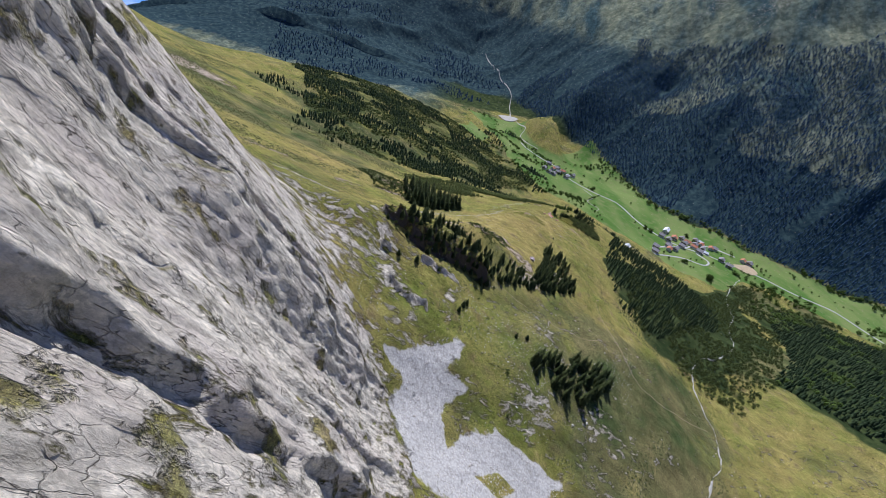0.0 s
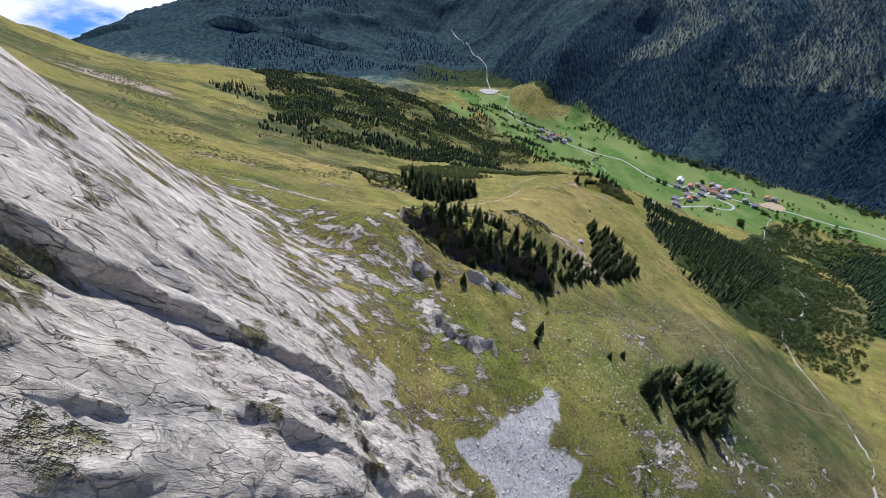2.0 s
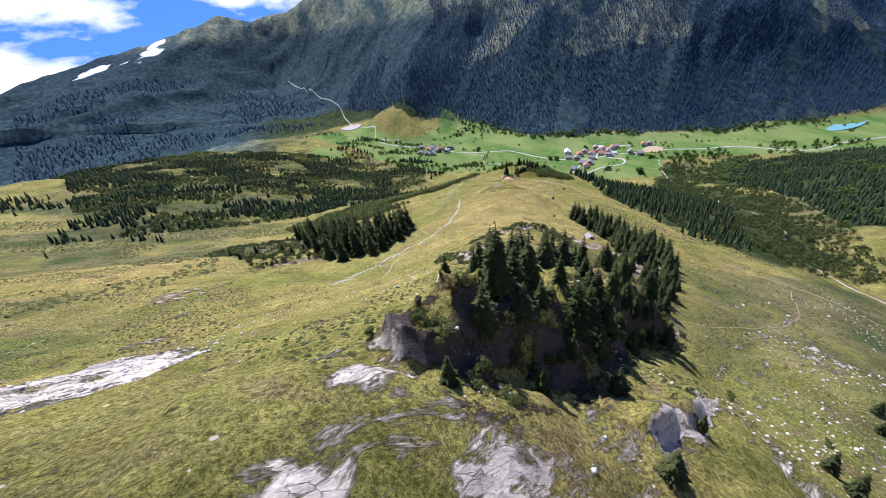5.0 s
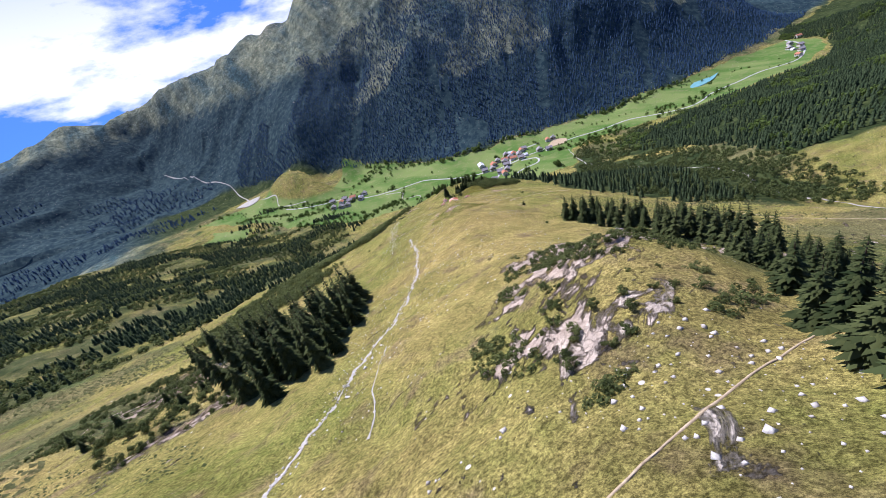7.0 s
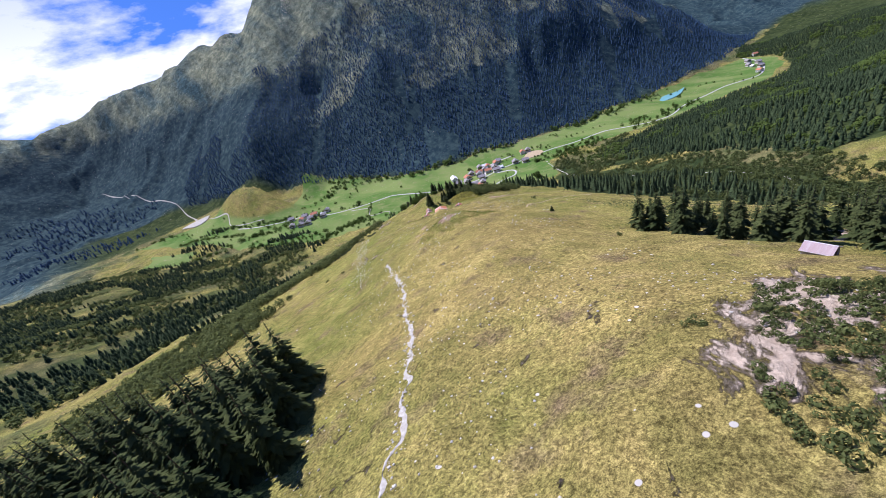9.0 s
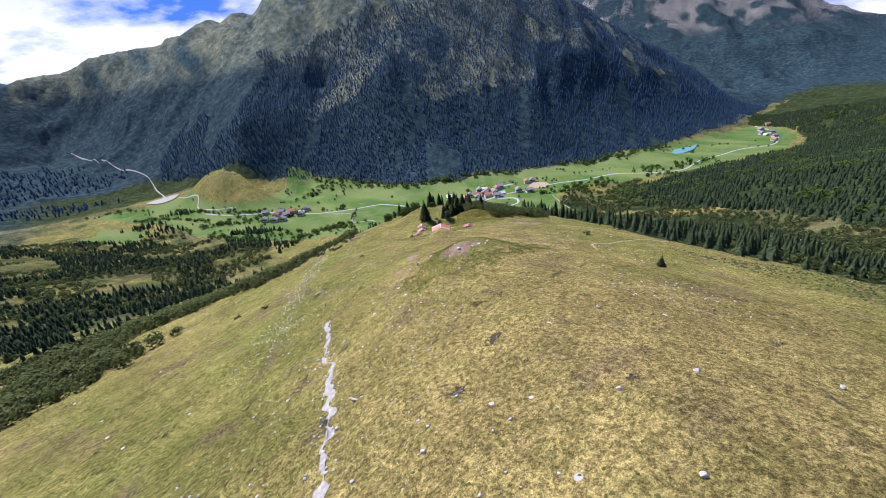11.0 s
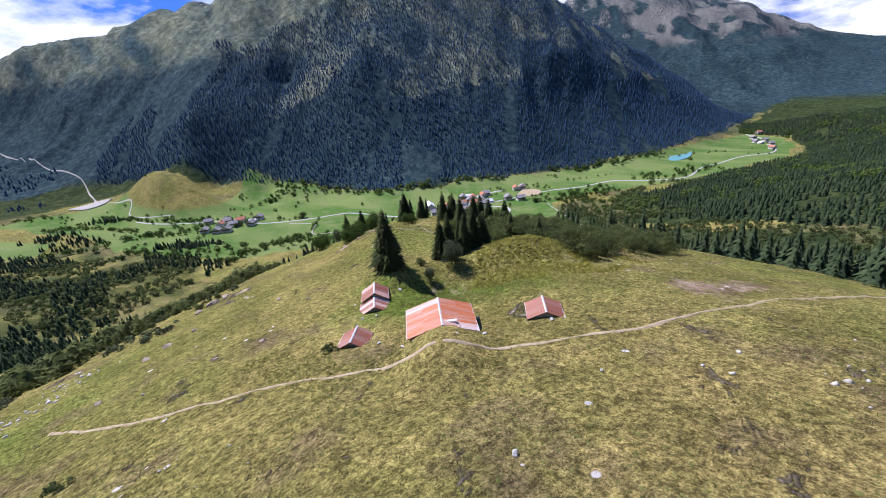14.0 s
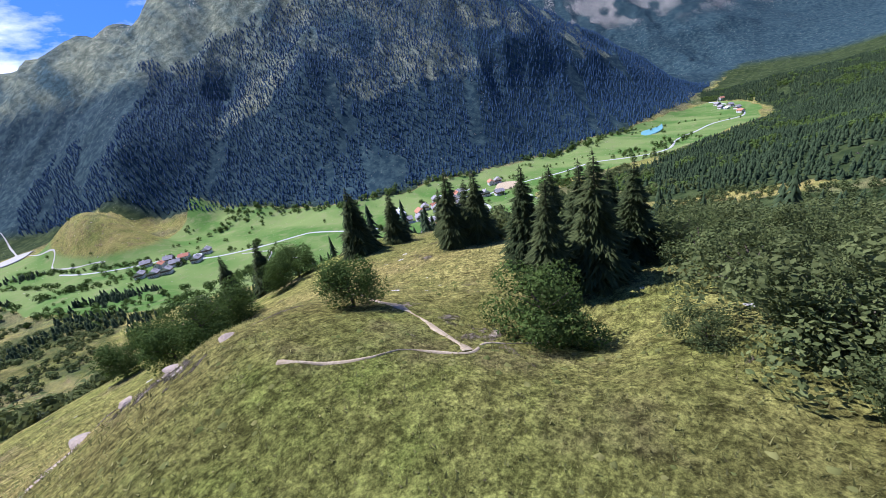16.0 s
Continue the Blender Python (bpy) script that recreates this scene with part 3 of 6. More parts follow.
    def block(scale):
        """A value of its own for each block of rock."""
        n = m.nt.nodes.new("ShaderNodeTexVoronoi")
        n.inputs["Scale"].default_value = scale
        m.put(n, "Vector", blocky)
        part_ = m.nt.nodes.new("ShaderNodeSeparateColor")
        m.nt.links.new(n.outputs["Color"], part_.inputs[0])
        return part_.outputs[0]
    b1, b2, b3 = block(0.32), block(0.85), block(2.3)
    streak, joint = m.noise(0.5, 9, 0.7, along_dip(0.25), 0.5), m.noise(0.16, 8, 0.62, along_dip(0.3), 0.8)
    lam = m.noise(1.9, 8, 0.74, along_dip(0.24), 0.5)
    cut = m.math("MAXIMUM", parting(0.21, 0.16, 0.009, 1.0, 6), m.ramp(joint, 0.42, 0.56))
    cut2 = m.math("MAXIMUM", m.ramp(m.cells(0.85, blocky, "DISTANCE_TO_EDGE"), 0.0, 0.04), m.ramp(m.noise(0.3, 5, 0.6), 0.42, 0.56))
    stone = m.mix(m.ramp(streak, 0.3, 0.7), (0.52, 0.46, 0.365), (0.90, 0.81, 0.66))
    stone = m.mix(1.0, stone, m.grey(m.ramp(b1, 0, 1, 0.84, 1.1)), "MULTIPLY")
    stone = m.mix(1.0, stone, m.grey(m.ramp(b3, 0, 1, 0.82, 1.12)), "MULTIPLY")
    stone = m.mix(1.0, stone, m.grey(m.ramp(lam, 0.36, 0.64, 0.78, 1.14)), "MULTIPLY")
    stone = m.mix(m.ramp(m.noise(0.05, 5, 0.6), 0.45, 0.7), stone, (0.58, 0.50, 0.42))
    stone = m.mix(m.ramp(m.noise(0.16, 7, 0.68, along_dip(0.4)), 0.56, 0.72), stone, (0.25, 0.24, 0.225))
    stone = m.mix(1.0, stone, m.grey(m.ramp(fine, 0.3, 0.7, 0.68, 1.2)), "MULTIPLY")
    # dark brown rock, deepened by painted shade on the knoll face
    stone = m.mix(edge(m, m.attr("schist_and_shade"), 0.8, 3, mid), stone, m.mix(m.ramp(fine, 0.3, 0.7), (0.040, 0.035, 0.030), (0.135, 0.110, 0.088)))
    where = m.nt.nodes.new("ShaderNodeSeparateXYZ")
    m.put(where, "Vector", m.coords())
    crag_only = m.ramp(where.outputs["Y"], 125, 95, 0.1, 1.0)
    stone = m.mix(m.math("MULTIPLY", m.ramp(cut, 0, 1, 0.85, 0.0), crag_only), stone, (0.07, 0.062, 0.055))
    stone = m.mix(m.ramp(cut2, 0, 1, 0.66, 1.0), (0.13, 0.12, 0.11), stone)
    north = m.nt.nodes.new("ShaderNodeSeparateXYZ")
    m.put(north, "Vector", m.coords())
    rosy = m.math("MULTIPLY", m.ramp(north.outputs["Y"], 225, 262), m.ramp(north.outputs["Y"], 700, 600))
    stone = m.mix(m.math("MULTIPLY", rosy, 0.88, True), stone, m.mix(1.0, m.mix(m.ramp(streak, 0.3, 0.7), (0.36, 0.265, 0.185), (0.66, 0.53, 0.40)), m.grey(m.ramp(lam, 0.36, 0.64, 0.7, 1.2)), "MULTIPLY"))
    rmask = edge(m, m.attr("rock"), 3.2, 5, m.noise(0.26, 9, 0.72, along_dip(0.35), 0.5))
    pocket = m.ramp(m.noise(0.13, 7, 0.66, m.coords((1, 1, 0.5))), 0.565, 0.63)
    rmask = m.math("MULTIPLY", rmask, m.math("SUBTRACT", 1.0, m.math("MULTIPLY", pocket, 0.9)))
    # grass holds on the flatter treads of the crag
    tread = m.nt.nodes.new("ShaderNodeSeparateXYZ")
    m.put(tread, "Vector", m.nt.nodes.new("ShaderNodeNewGeometry").outputs["Normal"])
    held = m.math("MULTIPLY", m.ramp(tread.outputs["Z"], 0.70, 0.82), m.ramp(m.noise(0.33, 7, 0.68, along_dip(0.4)), 0.46, 0.56))
    held = m.math("MULTIPLY", held, m.ramp(m.attr("rock"), 1.0, 0.9, 0.75, 1.0))
    rmask = m.math("MULTIPLY", rmask, m.math("SUBTRACT", 1.0, m.math("MULTIPLY", held, m.ramp(north.outputs["Y"], 150, 110))))
    color = m.mix(rmask, color, stone)
    # single stones in the turf
    peb = m.ramp(m.math("ADD", m.cells(0.42), m.ramp(m.noise(0.09, 4, 0.6), 0.4, 0.62, 0.3, 0.0)), 0.12, 0.15, 1.0, 0.0)
    bare = m.math("MULTIPLY", peb, m.math("SUBTRACT", 1.0, m.math("MAXIMUM", m.attr("heath"), m.math("MAXIMUM", m.attr("meadow"), m.attr("wood"))), True))
    color = m.mix(bare, color, (0.60, 0.56, 0.50))
    # scree, snow
    rubble = m.mix(m.cells(0.9), (0.58, 0.55, 0.50), (0.33, 0.31, 0.285))
    rubble = m.mix(1.0, rubble, m.grey(m.ramp(grain, 0.3, 0.7, 0.75, 1.15)), "MULTIPLY")
    smask = edge(m, m.attr("scree"), 0.9, 6, mid)
    color = m.mix(smask, color, rubble)
    color = m.mix(edge(m, m.attr("snow"), 0.8, 6, mid), color, (0.82, 0.84, 0.88))
    relief = m.math("ADD", m.math("ADD", m.math("MULTIPLY", streak, 0.6), m.math("MULTIPLY", lam, 0.28)), m.math("ADD", m.math("MULTIPLY", cut, 0.5), m.math("MULTIPLY", cut2, 0.2)))
    relief = m.math("ADD", relief, m.math("ADD", m.math("ADD", m.math("MULTIPLY", b1, 0.55), m.math("MULTIPLY", b2, 0.4)), m.math("MULTIPLY", b3, 0.24)))
    turfy = m.math("ADD", m.math("MULTIPLY", tuft, 0.26), m.math("MULTIPLY", fine, 0.2))
    hmix = m.nt.nodes.new("ShaderNodeMixRGB")
    m.put(hmix, "Fac", rmask)
    m.put(hmix, "Color1", m.grey(turfy))
    m.put(hmix, "Color2", m.grey(relief))
    m.bump(hmix.outputs[0], 1.0, 1.1)
    return m.done(color)


def leaf_material(name, dark, light, rough=0.7, through=0.3):
    """Leaves that let some light through."""
    m = Nodes(name, rough)
    v = m.math("ADD", m.math("MULTIPLY", m.island(), 0.6), m.math("MULTIPLY", m.random(), 0.4))
    c = m.mix(v, dark, light)
    c = m.mix(1.0, c, m.grey(m.ramp(m.noise(1.2, 4, 0.6), 0.3, 0.7, 0.6, 1.3)), "MULTIPLY")
    m.done(c)
    back, both = m.nt.nodes.new("ShaderNodeBsdfTranslucent"), m.nt.nodes.new("ShaderNodeMixShader")
    m.put(back, "Color", c)
    both.inputs[0].default_value = through
    m.nt.links.new(m.bsdf.outputs[0], both.inputs[1])
    m.nt.links.new(back.outputs[0], both.inputs[2])
    m.nt.links.new(both.outputs[0], m.nt.nodes["Material Output"].inputs["Surface"])
    return m.mat


def speckled(name, a, b, scale, rough=0.9, bump=0.3, extra=None):
    m = Nodes(name, rough)
    n, f = m.noise(scale, 7, 0.65), m.noise(scale * 7, 5, 0.65)
    c = m.mix(m.ramp(n, 0.3, 0.7), a, b)
    c = m.mix(1.0, c, m.grey(m.ramp(f, 0.3, 0.7, 0.72, 1.2)), "MULTIPLY")
    if extra:
        c = m.mix(m.ramp(m.noise(scale * 0.4, 6, 0.65), 0.5, 0.68), c, extra)
    m.bump(m.math("ADD", n, m.math("MULTIPLY", f, 0.4)), bump, 0.15)
    return m.done(c)


def tin_material(name, base, rust, pale, amount):
    """Rusty painted sheet iron with streaks that run down the fall of the roof (local x)."""
    m = Nodes(name, 0.62)
    m.bsdf.inputs["Specular IOR Level"].default_value = 0.4
    shift, spot = m.nt.nodes.new("ShaderNodeVectorMath"), m.nt.nodes.new("ShaderNodeCombineXYZ")
    shift.operation = "ADD"
    for k, far_off in enumerate((37.0, 91.0, 53.0)):
        m.put(spot, k, m.math("MULTIPLY", m.random(), far_off))
    m.put(shift, 0, m.coords((0.12, 1.0, 1.0)))
    m.put(shift, 1, spot.outputs[0])
    run = shift.outputs[0]
    streak, blot = m.noise(3.2, 6, 0.65, run), m.noise(0.9, 6, 0.6, run)
    c = m.mix(m.ramp(streak, 0.35, 0.7), base, rust)
    c = m.mix(m.math("MULTIPLY", m.ramp(m.math("ADD", m.math("MULTIPLY", blot, 0.5), m.math("MULTIPLY", streak, 0.5)), 0.47, 0.62), amount, True), c, pale)
    c = m.mix(1.0, c, m.grey(m.ramp(m.noise(14, 4, 0.6), 0.3, 0.7, 0.8, 1.15)), "MULTIPLY")
    c = m.mix(m.math("MULTIPLY", m.random(), 0.3), c, rust)
    m.bump(streak, 0.2, 0.02)
    return m.done(c)


MAT = {
    "ground": ground_material(),
    "spruce": leaf_material("spruce_needles", (0.020, 0.034, 0.013), (0.105, 0.122, 0.044), 0.7, 0.25),
    # distance haze is put into these bluish needle colours
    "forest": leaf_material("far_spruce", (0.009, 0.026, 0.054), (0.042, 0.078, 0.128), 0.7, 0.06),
    "near_forest": leaf_material("wood_spruce", (0.014, 0.027, 0.014), (0.062, 0.086, 0.038), 0.7, 0.08),
    "leaf": leaf_material("broad_leaves", (0.045, 0.080, 0.018), (0.120, 0.165, 0.040)),
    "leaf_grey": leaf_material("grey_leaves", (0.070, 0.090, 0.045), (0.150, 0.170, 0.085)),
    "shrub": leaf_material("alder_leaves", (0.060, 0.086, 0.028), (0.185, 0.205, 0.072), 0.7, 0.4),
    "herb": leaf_material("herb_leaves", (0.135, 0.180, 0.034), (0.280, 0.300, 0.075), 0.7, 0.6),
    "blade": leaf_material("grass_blades", (0.190, 0.205, 0.060), (0.380, 0.325, 0.130), 0.8, 0.55),
    "heath": leaf_material("heath_leaves", (0.052, 0.070, 0.024), (0.130, 0.125, 0.050), 0.8, 0.15),
    "bracken": leaf_material("bracken_leaves", (0.230, 0.245, 0.040), (0.480, 0.410, 0.110), 0.7, 0.55),
    "tussock": leaf_material("tussock_grass", (0.100, 0.125, 0.032), (0.280, 0.250, 0.085), 0.8, 0.3),
    "bark": speckled("bark", (0.060, 0.045, 0.033), (0.130, 0.105, 0.080), 3.0),
    "stone": speckled("limestone_block", (0.42, 0.39, 0.34), (0.78, 0.74, 0.66), 1.2, 0.92, 0.5, (0.36, 0.32, 0.26)),
    "slab": speckled("pink_slab", (0.27, 0.21, 0.155), (0.48, 0.385, 0.29), 1.2, 0.92, 0.5, (0.26, 0.23, 0.18)),
    "gravel": speckled("stream_gravel", (0.27, 0.25, 0.215), (0.52, 0.49, 0.43), 1.6, 0.95, 0.6),
    "trail": speckled("trodden_earth", (0.28, 0.215, 0.13), (0.50, 0.40, 0.26), 1.0, 0.95, 0.3),
    "asphalt": speckled("road_surface", (0.36, 0.35, 0.33), (0.52, 0.51, 0.48), 0.2, 0.9, 0.1),
    "wall": speckled("rubble_wall", (0.24, 0.22, 0.19), (0.46, 0.43, 0.38), 2.0, 0.95, 0.5),
    "render": speckled("lime_render", (0.55, 0.52, 0.46), (0.74, 0.71, 0.65), 0.4, 0.9, 0.1),
    "timber": speckled("weathered_timber", (0.13, 0.085, 0.055), (0.25, 0.18, 0.12), 1.2, 0.85, 0.3),
    "slate": speckled("slate_roof", (0.20, 0.185, 0.185), (0.36, 0.33, 0.33), 0.4, 0.8, 0.2),
    "tile": speckled("red_roof", (0.38, 0.15, 0.09), (0.55, 0.25, 0.16), 0.4, 0.85, 0.2),
    "white_roof": speckled("pale_roof", (0.62, 0.63, 0.65), (0.80, 0.80, 0.82), 0.3, 0.6, 0.1),
    "glass": speckled("window_glass", (0.03, 0.035, 0.04), (0.06, 0.07, 0.08), 0.3, 0.15, 0.0),
    "tin": tin_material("orange_tin", (0.60, 0.185, 0.055), (0.40, 0.115, 0.045), (0.70, 0.62, 0.55), 0.4),
    "tin_pale": tin_material("washed_tin", (0.64, 0.44, 0.35), (0.56, 0.22, 0.11), (0.74, 0.72, 0.71), 0.9),
    "tin_dull": tin_material("dull_red_tin", (0.36, 0.120, 0.062), (0.25, 0.085, 0.050), (0.58, 0.48, 0.41), 0.35),
    "tin_lilac": tin_material("faded_tin", (0.42, 0.33, 0.34), (0.34, 0.24, 0.23), (0.56, 0.52, 0.53), 0.6),
    "zinc": speckled("zinc_strip", (0.50, 0.49, 0.49), (0.72, 0.71, 0.71), 2.0, 0.45, 0.1),
}
lake_mat = Nodes("glacial_water", 0.12)
lake_mat.bsdf.inputs["Specular IOR Level"].default_value = 0.5
MAT["lake"] = lake_mat.done(lake_mat.mix(lake_mat.noise(0.02, 3), (0.16, 0.40, 0.42), (0.24, 0.48, 0.48)))
# ---- the ground: one sheet to the horizon ----
def mesh_arrays(name, verts, faces, mat, smooth=False):
    """A mesh from arrays; faces all of one size."""
    verts, faces = np.asarray(verts, np.float32), np.asarray(faces, np.int32)
    me = bpy.data.meshes.new(name)
    k = faces.shape[1]
    me.vertices.add(len(verts))
    me.vertices.foreach_set("co", verts.ravel())
    me.loops.add(faces.size)
    me.loops.foreach_set("vertex_index", faces.ravel())
    me.polygons.add(len(faces))
    me.polygons.foreach_set("loop_start", np.arange(0, faces.size, k, dtype=np.int32))
    if smooth:
        me.polygons.foreach_set("use_smooth", np.ones(len(faces), bool))
    me.materials.append(mat)
    me.update(calc_edges=True)
    return me


def part(name, me, parent, label="", loc=None):
    ob = new(name, me)
    ob.parent = parent
    if loc is not None:
        ob.location = loc
    return tagged(ob, label) if label else ob


def thing(name, x, y, label, category, group="", z=None, turn=0.0, scale=1.0):
    ob = new(name)
    ob.empty_display_size = 0.2
    ob.location = (x, y, ground(x, y) if z is None else z)
    ob.rotation_euler = (0, 0, radians(turn))
    ob.scale = (scale,) * 3
    return tagged(ob, label, category, group)


def build_ground():
    n = np.stack([-gdx, -gdy, np.ones_like(gz)], 2)
    n /= np.linalg.norm(n, axis=2)[..., None]
    p = np.stack([gx, gy, gz], 2)
    s, d = p @ STRATA, p @ DIP
    crag = np.clip((rock - 0.35) * 2.0, 0, 1) * near_zone * (1 - scree)
    steep = np.clip(crag * (0.12 + 0.95 * step(0.9, 1.5, slope) * step(118, 96, gy)) + 0.5 * np.clip(schist_and_shade, 0, 1) * step(0.7, 1.2, slope) * step(140, 170, gy), 0, 1.1)

    sw = s + 1.6 * fbm(s * 0.3, d, 17, 4, 91) + 0.5 * fbm(s, d * 0.5, 2.6, 3, 92)

    def bed(at, reach, throw, face=0.3):
        """A bed that stands proud of the one before it and thins out with its reach; face is the breadth of its edge."""
        lip = step(at + 0.7, at - face, sw)
        return throw * lip * np.clip(1 - (at - sw) / reach, 0, 1) * (0.75 + 0.45 * fbm(d, s * 0, 31, 2, int(94 - at)))
    out = bed(-140, 46, 14.0, 17.0) + bed(-107, 27, 5.2) + bed(-121, 12, 2.2) + bed(-92, 13, 2.6) + bed(-79, 12, 2.4) + bed(-156, 14, 1.7) + bed(-171, 12, 1.4) + bed(-184, 12, 1.6) + bed(-131, 7, 0.8) + bed(-113, 5, 0.7) + bed(-99, 6, 0.7)
    out += 0.42 * ((sw / 3.7 + 0.6 * fbm(s, d * 0.4, 14, 3, 96)) % 1.0) + 0.34 * fbm(s, d * 0.3, 2.1, 3, 95, 0.6) + 0.3 * fbm(s, d * 0.4, 5.5, 3, 98, 0.6, True) + 0.9 * fbm(s, d * 0.35, 19, 3, 97) - 1.6
    p += n * (out * steep)[..., None]
    p[..., 2] += near_zone * (1 - flat) * (0.16 * fbm(gx, gy, 2.6, 3, 99) + 0.35 * np.clip(rock, 0, 1) * fbm(gx, gy * 0.6, 3.0, 3, 101, 0.6, True))
    ny, nx = gx.shape
    idx = np.arange(nx * ny).reshape(ny, nx)
    quads = np.stack([idx[:-1, :-1], idx[:-1, 1:], idx[1:, 1:], idx[1:, :-1]], 2).reshape(-1, 4)
    me = mesh_arrays("ground", p.reshape(-1, 3), quads, MAT["ground"], True)
    for key, v in (("rock", rock), ("scree", scree), ("dry", dry), ("lush", lush), ("soil", soil), ("meadow", meadow), ("wood", wood), ("snow", snow), ("schist_and_shade", schist_and_shade), ("heath", heath), ("alpine", alpine)):
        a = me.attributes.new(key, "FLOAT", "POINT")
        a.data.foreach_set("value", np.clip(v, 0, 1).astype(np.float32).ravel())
    tagged(new("ground", me), "alpine hillside of dry turf and pale limestone falling to a green valley", "ground", kind="structure")
    return p[..., 2]


sheet = build_ground()


def lie(x, y):
    """Height of the sheet itself."""
    x, y = np.asarray(x, float), np.asarray(y, float)
    i = np.clip(np.searchsorted(XS, x) - 1, 0, len(XS) - 2)
    j = np.clip(np.searchsorted(YS, y) - 1, 0, len(YS) - 2)
    u, v = (x - XS[i]) / (XS[i + 1] - XS[i]), (y - YS[j]) / (YS[j + 1] - YS[j])
    return (sheet[j, i] * (1 - u) + sheet[j, i + 1] * u) * (1 - v) + (sheet[j + 1, i] * (1 - u) + sheet[j + 1, i + 1] * u) * v


def spline(pts, gap):
    """Points every gap metres along a smooth line through pts."""
    p = np.array(pts, float)
    p = np.vstack([2 * p[0] - p[1], p, 2 * p[-1] - p[-2]])
    out = []
    for a, b, c, d in zip(p, p[1:], p[2:], p[3:]):
        k = max(2, int(np.linalg.norm(c - b) / gap))
        for t in np.arange(k) / k:
            out.append(0.5 * (2 * b + (c - a) * t + (2 * a - 5 * b + 4 * c - d) * t * t + (3 * b - a - 3 * c + d) * t ** 3))
    return np.array(out + [p[-2]])


def ribbon(name, pts, width, mat, label, category, lift=0.12, gap=1.0, ragged=0.0, across=4, seed=0, crown=0.0):
    """A strip laid on the ground, as wide as width, with ragged edges."""
    c = spline([q[:2] for q in pts], gap)
    t = np.gradient(c, axis=0)
    t /= np.linalg.norm(t, axis=1)[:, None]
    nrm = np.stack([-t[:, 1], t[:, 0]], 1)
    run = np.arange(len(c)) * gap
    rows = []
    for k in range(across + 1):
        w = width * (k / across - 0.5) * (1 + ragged * fbm(run, run * 0 + 7 * (k > across / 2), 5 * gap, 3, 200 + seed))
        q = c + nrm * (w + ragged * width * 0.5 * fbm(run, run * 0, 11 * gap, 2, 230 + seed))[:, None]
        z = lie(q[:, 0], q[:, 1]) + lift + crown * (1 - (2 * k / across - 1) ** 2)
        if k in (0, across):
            z -= lift * 1.6
        rows.append(np.column_stack([q, z]))
    v = np.stack(rows, 1)
    n, m = v.shape[:2]
    idx = np.arange(n * m).reshape(n, m)
    f = np.stack([idx[:-1, :-1], idx[:-1, 1:], idx[1:, 1:], idx[1:, :-1]], 2).reshape(-1, 4)
    return tagged(new(name, mesh_arrays(name, v.reshape(-1, 3), f, mat, True)), label, category, kind="structure")
# ---- roads, trails, stream beds, lake ----
ribbon("main_road", [(150, 1345), (176, 1300), (235, 1231), (275, 1190), (300, 1130), (361, 1085), (424, 1045), (468, 955), (526, 894), (616, 872), (699, 850), (776, 808),
                     (851, 774), (926, 682), (1041, 683), (1120, 667), (1206, 652), (1299, 606), (1420, 622), (1520, 660), (1585, 715)], 5.0, MAT["asphalt"], "pale valley road winding between hay meadows", "road", 0.7, 6, 0.05)
ribbon("field_track", [(445, 795), (511, 816), (566, 812), (592, 838), (575, 868)], 5.0, MAT["asphalt"], "pale farm track looping round a meadow", "track", 0.6, 5, 0.1)
ribbon("village_lane", [(453, 800), (462, 835), (500, 860), (560, 890), (600, 925), (640, 940), (700, 925)], 6.5, MAT["asphalt"], "narrow pale village lane between the houses", "road", 0.6, 5, 0.1)
ribbon("hillside_track", [(330, 1085), (352, 1040), (330, 1000), (352, 965), (335, 930)], 2.4, MAT["gravel"], "white gravel track in zigzags over the meadow", "track", 0.6, 5, 0.25)
ribbon("valley_river", [(100, 1690), (135, 1560), (160, 1480), (150, 1400), (205, 1310)], 3.5, MAT["gravel"], "pale braided river bed of washed gravel", "river bed", 0.5, 6, 0.7)
ribbon("gorge_torrent", [(110, 1700), (105, 1850), (95, 2000), (40, 2150), (-20, 2330), (-90, 2560)], 4.0, MAT["gravel"], "white torrent bed coming out of the gorge", "river bed", 1.5, 14, 0.8)
ribbon("creek_bed", [(200, 140), (230, 180), (250, 205), (258, 235), (262, 280), (290, 330), (345, 368), (400, 430), (450, 510), (500, 575), (560, 690), (640, 790)], 1.5, MAT["gravel"],
       "pale stony creek bed in the gully", "creek bed", 0.25, 1.4, 1.7)
ribbon("slope_rill", [(-46, 282), (-35, 294), (-26, 304), (-17, 313), (-8, 319), (6, 335), (22, 357), (34, 378), (44, 398), (54, 424)], 0.85, MAT["gravel"],
       "washed-out stony rill running down the turf", "rill", 0.11, 0.4, 1.6)
ribbon("side_rill", [(-29, 279), (-25, 285), (-21, 296), (-13, 308)], 0.3, MAT["gravel"], "short stony side rill in the grass", "rill", 0.1, 0.4, 1.6)
ribbon("slope_trail", [(148, 300), (150, 280), (156, 259), (166, 223), (186, 216), (215, 222), (250, 228)], 0.45, MAT["trail"], "thin earth footpath across the slope", "path", 0.12, 0.9, 0.3)
ribbon("upper_trail", [(-33, 240), (10, 236), (60, 222), (110, 226), (150, 250)], 0.3, MAT["trail"], "thin trodden path in the turf", "path", 0.1, 0.9, 0.4)
ribbon("hut_trail", [(88, 494), (92, 487), (97, 480.5), (104, 475), (110, 469.5), (114, 465), (119, 461), (125, 456.5), (132, 452.5), (148, 447.5), (164, 441), (185, 434)], 0.45, MAT["trail"],
       "trodden earth footpath passing below the huts", "path", 0.06, 0.4, 0.6)
